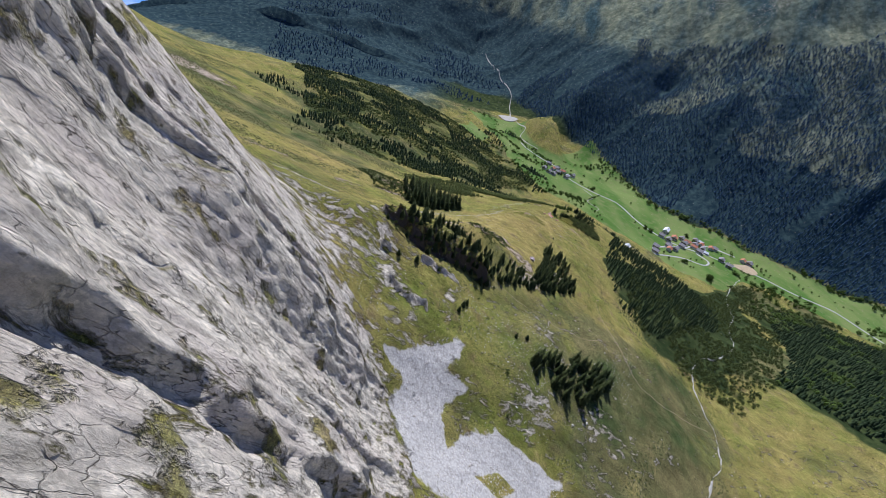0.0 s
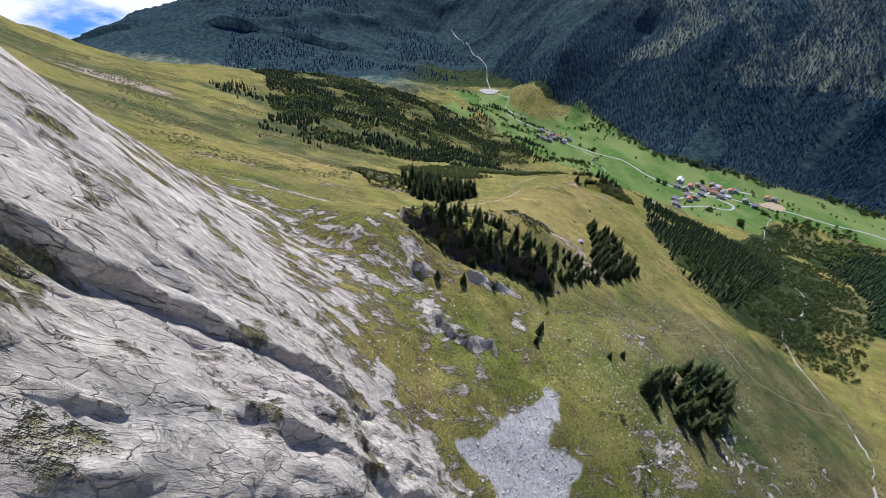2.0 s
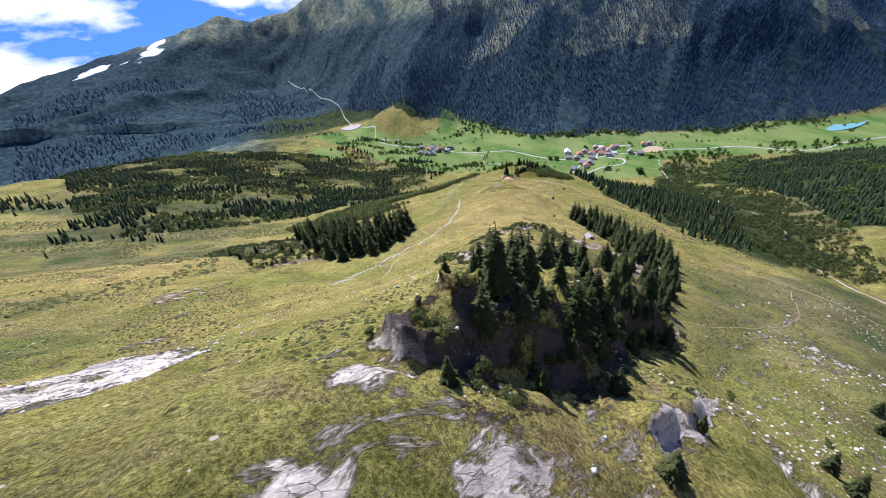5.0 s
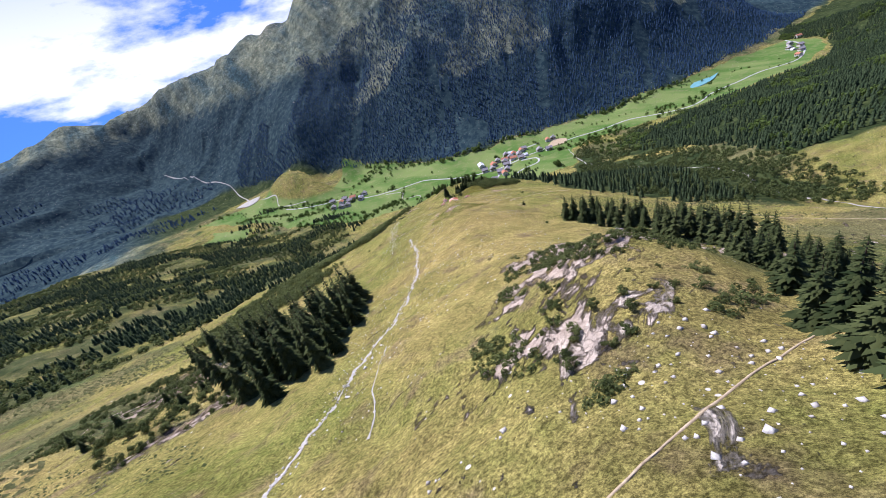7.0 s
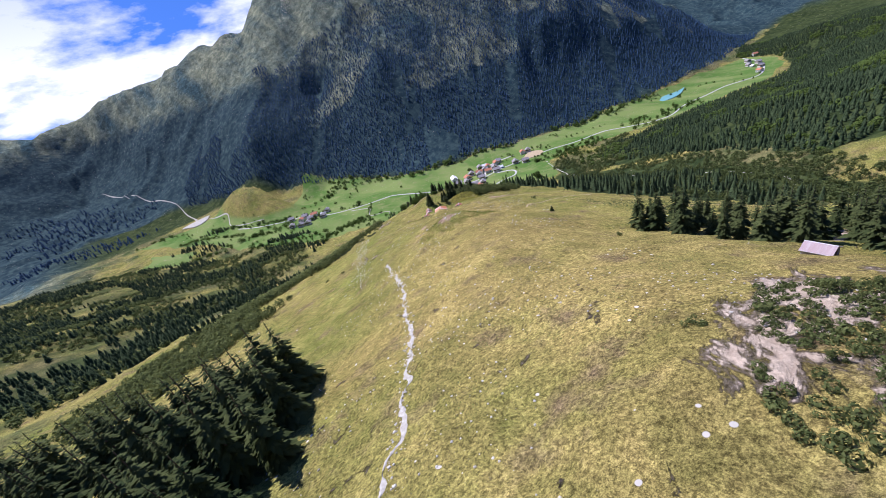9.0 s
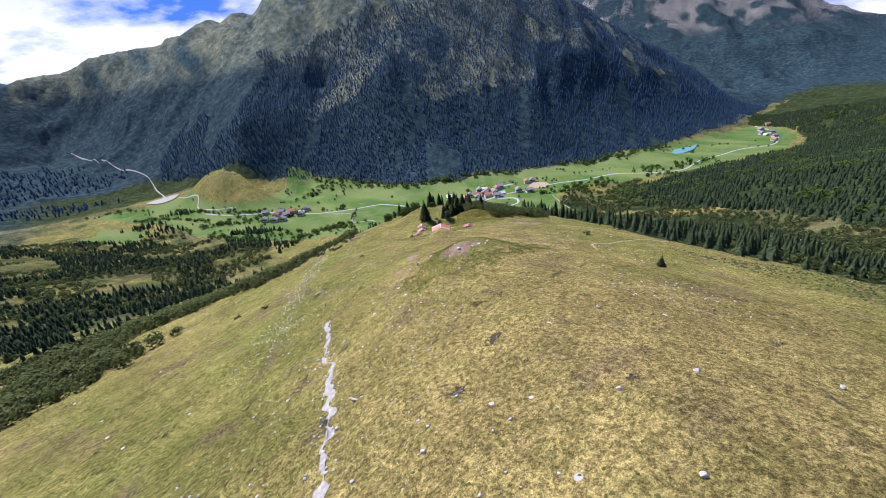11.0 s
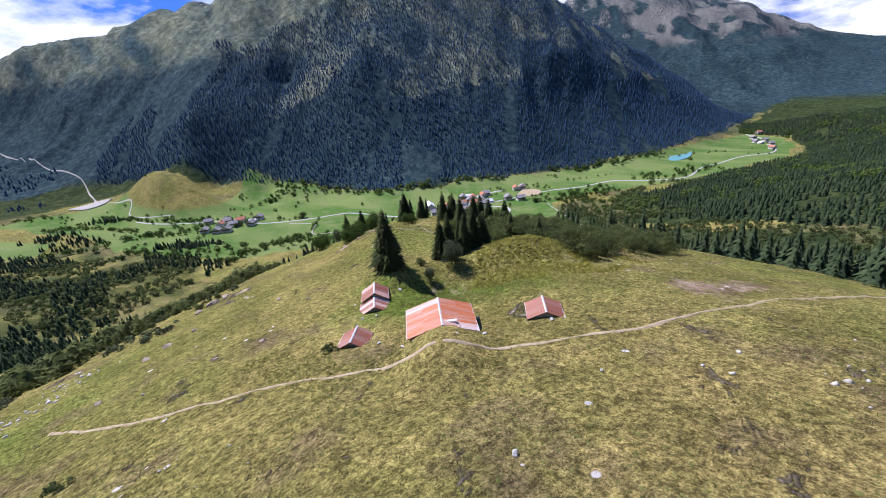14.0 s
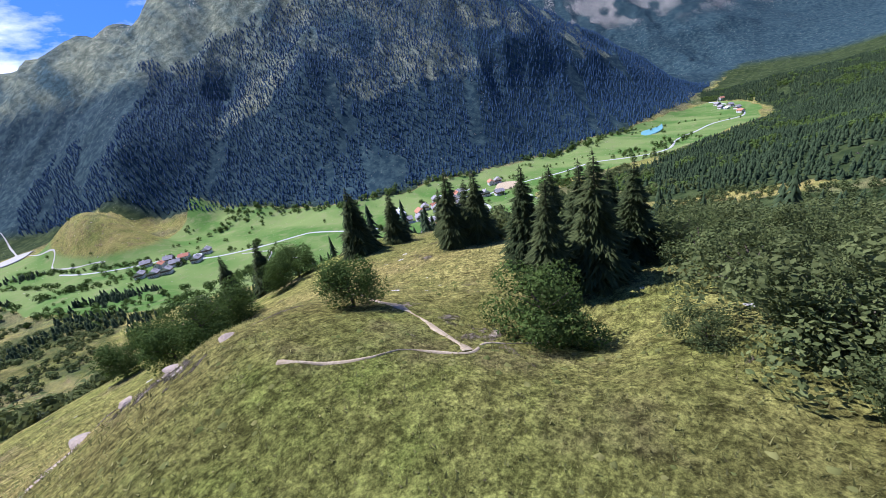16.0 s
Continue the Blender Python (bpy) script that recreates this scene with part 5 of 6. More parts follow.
x, y = sow([(185, 402), (192, 335), (228, 318), (300, 380), (380, 440), (430, 510), (440, 600), (395, 660), (320, 600), (250, 560), (215, 490)], 6.0, 11, patchy(60, -0.55, 401))
stand("spruce_wood", x, y, 9.0, FINE, MAT["near_forest"], "dense dark spruce wood below the spur", "wood", 1.0, 12)
x, y = sow([(-14, 246), (20, 242), (40, 262), (54, 292), (46, 306), (22, 300), (4, 282), (-12, 272)], 1.4, 95, patchy(9, 0.12, 440))
stand("knob_scrub", x, y, 1.0, BUSHY, MAT["shrub"], "low alder scrub and heath between the slabs", "scrub", 1.5, 96)
x, y = sow([(-48, 352), (-30, 362), (-44, 392), (-62, 436), (-110, 440), (-118, 396), (-90, 366)], 2.2, 97, patchy(14, 0.1, 441))
stand("rill_scrub", x, y, 1.5, BUSHY, MAT["shrub"], "dark scrub on the reddish rocky bank", "scrub", 1.5, 98)
x, y = sow([(60, 520), (100, 520), (120, 545), (135, 580), (90, 600), (40, 560)], 2.6, 99, patchy(18, 0.25, 442))
stand("flank_scrub", x, y, 1.4, BUSHY, MAT["leaf_grey"], "grey-green scrub along the grassy flank", "scrub", 1.5, 100)
x, y = sow([(-60, 470), (0, 480), (40, 505), (84, 532), (124, 560), (150, 600), (110, 640), (40, 610), (-20, 570), (-90, 520)], 3.6, 101, patchy(26, -0.35, 443))
stand("flank_thicket", x, y, 4.2, BUSHY, MAT["shrub"], "thick green alder scrub below the grassy flank", "thicket", 1.3, 102)
x, y = sow([(165, 545), (185, 540), (260, 600), (330, 650), (420, 720), (330, 800), (230, 740), (150, 610)], 7.0, 13, patchy(40, 0.0, 402))
stand("spur_foot_wood", x, y, 6.5, FINE, MAT["near_forest"], "mixed dark trees at the foot of the spur", "wood", 1.0, 14)
x, y = sow([(200, 330), (240, 280), (315, 270), (440, 390), (590, 590), (660, 770), (590, 740), (450, 600), (330, 470), (230, 440)], 5.5, 15, patchy(30, -0.35, 403))
stand("gully_alders", x, y, 4.2, BUSHY, MAT["shrub"], "thicket of green alders along the creek", "thicket", 1.15, 16)
x, y = sow([(395, 350), (480, 430), (560, 560), (645, 690), (800, 672), (1000, 614), (1300, 545), (1450, 565), (1555, 630), (1600, 740), (1720, 760), (1900, 500), (1900, 150), (1200, 60), (700, 130), (480, 230)], 5.6, 17, lambda x, y: (fbm(x, y, 34, 3, 414) > -0.85))
leafy = fbm(x, y, 60, 3, 418) + 0.7 * fbm(x, y, 9, 2, 419) > 0.55
stand("hill_forest", x[~leafy], y[~leafy], 8.4, CONE, MAT["near_forest"], "dense spruce forest covering the hillside", "forest", 1.3, 18)
stand("hill_broadleaf", x[leafy], y[leafy], 6.4, CLUMP, MAT["leaf"], "lighter broadleaf trees among the spruces", "forest", 1.35, 19)
x, y = sow([(560, 560), (640, 690), (760, 720), (900, 690), (880, 660), (760, 660), (640, 600)], 9.0, 19, patchy(60, -0.3, 405))
stand("riverside_wood", x, y, 7.5, CLUMP, MAT["shrub"], "broadleaf wood at the valley edge", "wood", 1.2, 20)
x, y = sow(ALP_WOOD, 6.0, 21, lambda x, y: (fbm(x, y, 110, 3, 406) > -0.25) & (fbm(x, y, 42, 3, 416) > -0.15))
stand("alp_forest", x, y, 8.0, CONE, MAT["near_forest"], "dark spruce forest at the edge of the alp", "forest", 1.35, 22)
x, y = sow(ALP_WOOD, 6.5, 23, patchy(60, -0.2, 407))
stand("alp_thicket", x, y, 4.5, CLUMP, MAT["shrub"], "green alder thicket between the spruces", "thicket", 1.3, 24)
for poly, seed in (([(-225, 455), (-170, 455), (-165, 540), (-215, 560)], 25), ([(-330, 640), (-260, 660), (-280, 760), (-420, 800), (-440, 740)], 26), ([(-20, 560), (60, 590), (110, 700), (60, 760), (-20, 640)], 27)):
    x, y = sow(poly, 8.0, seed, patchy(40, -0.1, seed))
    stand("alp_copse", x, y, 8.0, CONE, MAT["near_forest"], "small dark copse of spruces on the alp", "copse", 1.1, seed)


def on_slope(x, y):
    s = far_side(x, y)
    z = lie(x, y)
    return (s > 6) & (z + 150 * fbm(x * 0.63 - y * 0.77, (x * 0.77 + y * 0.63) * 0.4, 120, 3, 71) < 560 - 280 * (1 - spur_side(x, y))) & (fbm(x * 0.63 - y * 0.77, (x * 0.77 + y * 0.63) * 0.25, 50, 4, 408) > -0.8)


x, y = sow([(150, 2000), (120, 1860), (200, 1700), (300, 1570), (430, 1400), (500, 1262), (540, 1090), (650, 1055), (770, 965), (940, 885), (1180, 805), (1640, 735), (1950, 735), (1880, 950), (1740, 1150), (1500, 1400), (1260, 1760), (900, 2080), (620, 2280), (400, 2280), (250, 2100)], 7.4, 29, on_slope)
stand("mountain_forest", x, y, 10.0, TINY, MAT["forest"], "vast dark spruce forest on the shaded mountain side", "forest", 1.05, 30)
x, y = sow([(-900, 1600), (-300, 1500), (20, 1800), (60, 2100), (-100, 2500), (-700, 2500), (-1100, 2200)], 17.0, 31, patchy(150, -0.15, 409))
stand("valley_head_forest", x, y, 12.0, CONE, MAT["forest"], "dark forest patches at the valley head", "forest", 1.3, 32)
x, y = sow([(-100, 1560), (60, 1560), (60, 1290), (140, 1010), (330, 870), (420, 1000), (300, 1200), (170, 1380)], 11.0, 33, lambda x, y: np.abs(fbm(x * 0.7 + y * 0.7, (y * 0.7 - x * 0.7) * 2.2, 190, 2, 410)) < 0.1)
stand("meadow_hedges", x, y, 7.0, CLUMP, MAT["leaf"], "hedgerow trees between the hay meadows", "hedge", 1.1, 34)
for gx0, gy0, n, seed in ((250, 960, 30, 35), (300, 985, 24, 36), (135, 1195, 16, 37), (190, 1185, 16, 38), (700, 770, 26, 39), (760, 745, 20, 40), (420, 1330, 18, 41), (930, 740, 14, 42), (1010, 700, 14, 43)):
    r = np.random.default_rng(seed)
    stand("field_copse", gx0 + r.normal(0, 26, n), gy0 + r.normal(0, 13, n), 9.0, CLUMP, MAT["leaf"], "clump of broadleaf trees in the meadows", "copse", 1.0, seed)
for line, gap, spread, h in (([(127, 1207), (155, 1186), (185, 1165)], 5, 3, 7), ([(11, 1196), (45, 1185), (82, 1170)], 5, 4, 8), ([(106, 1427), (170, 1330), (246, 1232)], 5, 5, 7), ([(297, 1282), (350, 1320), (413, 1357)], 16, 4, 7),
                             ([(413, 1357), (450, 1300), (483, 1256)], 14, 4, 8), ([(26, 1375), (90, 1330), (140, 1270)], 5, 4, 8), ([(640, 800), (720, 790), (793, 772)], 7, 6, 8), ([(866, 936), (950, 885), (1023, 830)], 7, 7, 9), ([(905, 904), (1050, 842), (1180, 806)], 7, 6, 9),
                             ([(650, 760), (690, 720), (690, 650)], 5, 9, 8), ([(600, 650), (650, 700), (720, 720)], 4, 16, 7), ([(860, 720), (960, 690), (1080, 660)], 12, 9, 8), ([(540, 1110), (500, 1240), (430, 1390)], 6, 7, 10), ([(760, 975), (650, 1060), (545, 1105)], 6, 7, 10), ([(200, 900), (170, 960), (110, 1100)], 4, 9, 7)):
    c = spline(line, gap)
    r = np.random.default_rng(int(c[0, 0]) + 400)
    stand("hedgerow", c[:, 0] + r.normal(0, spread, len(c)), c[:, 1] + r.normal(0, spread, len(c)), h, CLUMP, MAT["leaf"], "row of dark broadleaf trees along a field edge", "hedge", 1.1, len(c))
for cx, cy, n, spread in ((165, 1060, 60, 15), (190, 1040, 40, 12), (60, 1240, 50, 18), (40, 1300, 50, 16), (110, 1390, 40, 14)):
    r = np.random.default_rng(cx)
    stand("field_spinney", cx + r.normal(0, spread, n), cy + r.normal(0, spread * 0.6, n), 8.5, CONE, MAT["near_forest"], "dark spinney standing in the meadows", "copse", 1.3, cx)
x, y = sow(FIELDS[0], 17.0, 45, lambda x, y: (np.abs(fbm(x, y, 130, 2, 411)) < 0.09) & (line_distance(x, y, LAND["floor"])[0] > 8))
stand("meadow_trees", x, y, 6.5, CLUMP, MAT["leaf"], "scattered round trees along the field edges", "trees", 1.0, 46)
for x, y, h in ((517, 798, 10), (544, 740, 12), (550, 744, 10), (361, 1103, 12), (640, 812, 9), (700, 760, 10), (480, 925, 11), (470, 935, 10), (590, 965, 10), (430, 1300, 10), (395, 1320, 9)):
    plant("broad", x, y, h, "lone meadow trees", 1.3)


# turf along the last stretch of the way
def tufts(name, poly, gap, seed, mat, label, blades, lo, hi, fat, keep=None, spread=(0.15, 0.9)):
    r = np.random.default_rng(seed)
    x, y = sow(poly, gap, seed, keep)
    n = len(x) * blades
    x, y = np.repeat(x, blades) + r.normal(0, gap * 0.28, n), np.repeat(y, blades) + r.normal(0, gap * 0.28, n)
    z = lie(x, y) - 0.02
    a, h = r.uniform(0, 6.28, n), r.uniform(lo, hi, n)
    w, lean = h * fat, h * r.uniform(*spread, n)
    b = r.uniform(0, 6.28, n)
    base = np.stack([x, y, z], 1)
    off = np.stack([np.cos(a) * w, np.sin(a) * w, np.zeros(n)], 1)
    tip = base + np.stack([np.cos(b) * lean, np.sin(b) * lean, h], 1)
    v = np.stack([base - off, base + off, tip], 1).reshape(-1, 3)
    me = mesh_arrays(name, v, np.arange(n * 3).reshape(-1, 3), mat)
    return tagged(new(name, me), label, "grass", kind="stuff")


def turf_only(x, y):
    m_, w_, r_ = meadow_at(x, y)
    return (r_ < 0.5) & (fbm(x, y, 6, 3, 420) > -0.5)


tufts("grass_tufts", [(40, 340), (70, 340), (130, 420), (190, 470), (195, 540), (120, 545), (70, 480), (20, 400)], 0.58, 51, MAT["blade"], "dry yellow-green grass tufts on the hillside", 4, 0.08, 0.22, 0.22, turf_only)
tufts("herb_leaves", [(60, 390), (106, 388), (116, 424), (96, 440), (60, 430)], 0.36, 53, MAT["herb"], "broad green dock and nettle leaves round the bare patch", 5, 0.06, 0.17, 0.75,
      lambda x, y: (np.hypot((x - 83) / 8, (y - 411) / 6) > 0.85 + 0.25 * fbm(x, y, 4, 3, 421)) & (np.hypot((x - 85) / 19, (y - 412) / 15) < 0.85 + 0.3 * fbm(x, y, 6, 3, 425)) & (fbm(x, y, 3, 2, 426) > -0.35), (0.9, 2.0))
tufts("hut_herbs", [(106, 468), (118, 458), (140, 462), (160, 476), (150, 490), (120, 492), (104, 482)], 0.4, 55, MAT["herb"], "lush green herbs round the huts", 6, 0.05, 0.13, 0.6, lambda x, y: fbm(x, y, 5, 3, 422) > -0.1, (0.9, 2.0))

tufts("bracken", [(136, 471), (146, 464), (160, 464), (158, 474), (152, 485), (143, 484), (134, 479)], 0.5, 56, MAT["bracken"], "yellow-green bracken and tall herbs covering the knoll", 6, 0.14, 0.36, 0.5, lambda x, y: fbm(x, y, 4, 3, 427) > -0.35, (0.7, 1.7))


def clumps(name, poly, gap, seed, lo, hi, mat, label, keep):
    """Low tussocks, a ragged dome each."""
    r = np.random.default_rng(seed)
    x, y = sow(poly, gap, seed, keep)
    n = len(x)
    a = np.arange(5) * 2 * math.pi / 5
    s = r.uniform(lo, hi, n)[:, None]
    ang = a[None] + r.uniform(0, 6.28, (n, 1))
    rr = s * r.uniform(0.6, 1.2, (n, 5))
    z = lie(x, y)[:, None] - 0.05
    ring = np.stack([x[:, None] + rr * np.cos(ang), y[:, None] + rr * np.sin(ang), np.repeat(z, 5, 1)], 2)
    top = np.stack([x[:, None] + s * r.normal(0, 0.2, (n, 1)), y[:, None] + s * r.normal(0, 0.2, (n, 1)), z + s * r.uniform(0.5, 0.95, (n, 1))], 2)
    v = np.concatenate([ring, top], 1).reshape(-1, 3)
    f = np.array([(i, (i + 1) % 5, 5) for i in range(5)])
    me = mesh_arrays(name, v, (f[None] + (np.arange(n) * 6)[:, None, None]).reshape(-1, 3), mat)
    return tagged(new(name, me), label, "tussocks", kind="stuff")


clumps("heath_tussocks", [(-120, 120), (-20, 118), (40, 150), (110, 110), (190, 170), (200, 300), (150, 400), (90, 300), (60, 240), (-40, 240), (-60, 330), (-110, 380), (-180, 420), (-240, 330), (-160, 200)], 1.5, 57, 0.2, 0.6, MAT["heath"],
       "dark heath and bilberry tussocks in the turf", lambda x, y: (meadow_at(x, y)[2] < 0.22) & (fbm(x, y, 16, 4, 450) > 0.15))
clumps("turf_tussocks", [(30, 310), (70, 320), (130, 400), (190, 450), (195, 540), (120, 545), (60, 480), (0, 400), (-20, 340)], 0.9, 58, 0.08, 0.24, MAT["tussock"],
       "yellow-green grass tussocks on the spur", lambda x, y: (meadow_at(x, y)[2] < 0.6) & (fbm(x, y, 7, 3, 451) > 0.0))
clumps("alp_tussocks", [(-560, 300), (-240, 220), (-120, 300), (-60, 420), (-40, 560), (-240, 520), (-300, 650), (-520, 800)], 3.2, 59, 0.5, 1.6, MAT["heath"],
       "dark juniper and heath clumps on the alp", lambda x, y: fbm(x, y, 50, 4, 452) > 0.25)
clumps("east_slope_scrub", [(120, 110), (240, 130), (260, 230), (230, 290), (320, 420), (220, 440), (180, 330), (190, 230)], 2.6, 60, 0.4, 1.2, MAT["heath"],
       "dark scrub on the slope above the creek", lambda x, y: fbm(x, y, 30, 4, 453) > 0.15)
# ---- boulders and loose stones ----
def rock_mesh(seed, name="boulder", mat="stone"):
    r = np.random.default_rng(seed)
    bm = bmesh.new()
    bmesh.ops.create_icosphere(bm, subdivisions=3, radius=0.5)
    planes = [(Vector(r.normal(0, 1, 3)).normalized(), r.uniform(0.24, 0.42)) for _ in range(13)]
    for v in bm.verts:
        for n, d in planes:
            over = v.co.dot(n) - d
            if over > 0:
                v.co -= n * over * 0.97
        v.co *= 1 + 0.06 * noise.noise(v.co * 4 + Vector((seed, 0, 0)))
        v.co.z *= 0.72
    me = bpy.data.meshes.new(name)
    bm.to_mesh(me)
    bm.free()
    me.materials.append(MAT[mat])
    return me


ROCK_MESHES = [rock_mesh(300 + k) for k in range(5)]
SLAB_MESHES = [rock_mesh(320 + k, mat="slab") for k in range(5)]


def boulder(x, y, size, label, group="boulders on the turf", squash=1.0, meshes=ROCK_MESHES):
    ob = new("boulder", meshes[int(rng.integers(5))])
    ob.location = (x, y, float(lie(x, y)) + size * 0.14 * squash)
    ob.rotation_euler = (rng.uniform(-0.3, 0.3), rng.uniform(-0.3, 0.3), rng.uniform(0, 6.28))
    ob.scale = (size, size * rng.uniform(0.7, 1.1), size * squash)
    return tagged(ob, label, "boulder", group)


boulder(78.6, 410.6, 1.05, "pale squared boulder on bare brown earth", "boulders on the hummock")
for x, y, s in ((75, 420, 1.3), (81, 409.2, 0.5), (84, 408.6, 0.6), (80.5, 414, 0.5), (86, 410, 0.5)):
    boulder(x, y, s, "pale limestone block by the bare patch", "boulders on the hummock")
for x, y in zip(*sow([(20, 330), (60, 330), (110, 400), (150, 440), (135, 452), (100, 470), (60, 470), (30, 400)], 14.0, 61)):
    boulder(x, y, rng.uniform(0.3, 0.75), "pale limestone block lying in the grass")
for x, y, s in ((100, 509, 1.5), (104, 511, 1.1), (97, 506, 1.2), (110, 528, 2.6), (113, 530, 2.0), (107, 526, 1.8), (116, 505, 1.0), (108, 488, 0.9), (103, 490, 1.0), (92, 496, 0.9), (96, 490, 0.7), (118, 498, 0.8)):
    boulder(x, y, s, "grey slabby boulder on the grassy flank", "boulders on the flank", 0.7, SLAB_MESHES)
for x, y, s in ((141.0, 520.6, 1.3), (143.0, 518.2, 1.0), (145.4, 516.8, 0.9), (138.6, 523.4, 1.4)):
    boulder(x, y, s, "flat pinkish slab breaking out of the turf", "slabs of the spur", 0.4, SLAB_MESHES)
for x, y, s in ((-62, 250, 1.4), (-20, 306, 1.4), (-17, 309, 1.1), (-13, 312, 0.9), (-27, 299, 1.2), (60, 136, 2.0), (66, 140, 2.2), (75, 146, 1.8), (52, 156, 1.6), (84, 192, 1.2), (44, 180, 1.2), (100, 150, 2.0),
                (112, 158, 2.2), (122, 172, 1.6), (140, 230, 1.8), (118, 240, 1.5), (108, 228, 1.2), (95, 236, 1.4)):
    boulder(x, y, s, "white limestone boulder on the open slope", "boulders on the slope", 0.7)


def stones(name, x, y, lo, hi, label, seed):
    r = np.random.default_rng(seed)
    t = np.array([(0.5, 0, 0), (0, 0.45, 0.02), (-0.5, 0.05, 0), (0, -0.45, 0.03), (0.05, 0.03, 0.4), (0.02, 0, -0.3)])
    f = np.array([(0, 1, 4), (1, 2, 4), (2, 3, 4), (3, 0, 4), (1, 0, 5), (2, 1, 5), (3, 2, 5), (0, 3, 5)])
    n = len(x)
    a, s = r.uniform(0, 6.28, n), lo + (hi - lo) * r.random(n) ** 3
    v = t[None] * (1 + r.uniform(-0.3, 0.3, (n, 6, 1))) * s[:, None, None]
    c, d = np.cos(a)[:, None], np.sin(a)[:, None]
    p = np.stack([v[..., 0] * c - v[..., 1] * d + x[:, None], v[..., 0] * d + v[..., 1] * c + y[:, None], v[..., 2] + lie(x, y)[:, None] + 0.03], 2)
    me = mesh_arrays(name, p.reshape(-1, 3), (f[None] + (np.arange(n) * 6)[:, None, None]).reshape(-1, 3), MAT["stone"])
    return tagged(new(name, me), label, "stones", kind="stuff")


x, y = sow(SCREE, 0.9, 71)
stones("scree_stones", x, y, 0.12, 1.1, "pale broken scree stones below the cliff", 72)
x, y = sow([(-45, 280), (40, 280), (110, 390), (150, 430), (130, 450), (100, 470), (60, 480), (20, 400)], 1.7, 73, lambda x, y: fbm(x, y, 22, 3, 430) > 0.1)
stones("turf_stones", x, y, 0.08, 0.55, "small pale stones strewn in the turf", 74)
x, y = sow([(-110, 130), (-20, 120), (60, 120), (150, 160), (170, 250), (60, 230), (-40, 260), (-110, 240)], 1.7, 75, lambda x, y: fbm(x, y, 26, 3, 431) > 0.25)
stones("slope_stones", x, y, 0.15, 1.1, "pale loose stones on the upper slope", 76)
for k, line in enumerate(([(-46, 282), (-35, 294), (-26, 304), (-17, 313), (-8, 319), (6, 335), (22, 357), (34, 378), (44, 398), (54, 424)], [(44, 432), (52, 446), (58, 456), (63, 470), (71, 485), (80, 501), (90, 515)])):
    c = spline(line, 0.25 - 0.13 * k)
    r = np.random.default_rng(77 + k)
    stones("rill_stones", c[:, 0] + r.normal(0, 0.75 + 1.5 * k, len(c)), c[:, 1] + r.normal(0, 0.75 + 1.5 * k, len(c)), 0.1, 0.8, "washed pale stones along the rill", 78 + k)
# ---- huts and houses ----
def box(bm, x0, x1, y0, y1, z0, z1):
    v = [bm.verts.new(p) for p in ((x0, y0, z0), (x1, y0, z0), (x1, y1, z0), (x0, y1, z0), (x0, y0, z1), (x1, y0, z1), (x1, y1, z1), (x0, y1, z1))]
    for f in ((0, 3, 2, 1), (4, 5, 6, 7), (0, 1, 5, 4), (1, 2, 6, 5), (2, 3, 7, 6), (3, 0, 4, 7)):
        bm.faces.new([v[i] for i in f])


def finish(bm, name, mat, bevel=0.0):
    if bevel:
        bmesh.ops.bevel(bm, geom=bm.edges[:], offset=bevel, segments=1, affect="EDGES")
    bmesh.ops.recalc_face_normals(bm, faces=bm.faces[:])
    me = bpy.data.meshes.new(name)
    bm.to_mesh(me)
    bm.free()
    me.materials.append(mat)
    return me


def box_mesh(name, mat, *size, bevel=0.0):
    bm = bmesh.new()
    box(bm, *size)
    return finish(bm, name, mat, bevel)


def gable_walls(w, l, z0, eave, ridge, mat, thick=0.35):
    """Four walls with gables; the ridge runs along y."""
    bm = bmesh.new()
    box(bm, -w / 2, -w / 2 + thick, -l / 2, l / 2, z0, eave)
    box(bm, w / 2 - thick, w / 2, -l / 2, l / 2, z0, eave)
    for y0, y1 in ((-l / 2 + 0.003, -l / 2 + thick), (l / 2 - thick, l / 2 - 0.003)):
        a = [bm.verts.new((x, y0, z)) for x, z in ((-w / 2 + thick, z0), (w / 2 - thick, z0), (w / 2 - thick, eave), (0, ridge), (-w / 2 + thick, eave))]
        b = [bm.verts.new((x, y1, z)) for x, z in ((-w / 2 + thick, z0), (w / 2 - thick, z0), (w / 2 - thick, eave), (0, ridge), (-w / 2 + thick, eave))]
        bm.faces.new(a)
        bm.faces.new(b[::-1])
        for i in range(5):
            bm.faces.new((a[i], b[i], b[(i + 1) % 5], a[(i + 1) % 5]))
    return finish(bm, "wall", mat)


def corrugated(run, width, waves, mat, depth=0.035):
    """A ribbed sheet: x down the fall, y across the ribs."""
    ys = np.linspace(0, width, waves * 2 + 1)
    zs = depth * (np.arange(len(ys)) % 2)
    v = [(x, y, z - dz) for dz in (0, 0.012) for x in (0, run) for y, z in zip(ys, zs)]
    n = len(ys)
    f = [(i, i + 1, n + i + 1, n + i) for i in range(n - 1)] + [(2 * n + i, 3 * n + i, 3 * n + i + 1, 2 * n + i + 1) for i in range(n - 1)]
    f += [(0, n, 3 * n, 2 * n), (n - 1, 3 * n - 1, 4 * n - 1, 2 * n - 1)]
    me = bpy.data.meshes.new("roof_sheet")
    me.from_pydata(v, [], f)
    me.materials.append(mat)
    return me


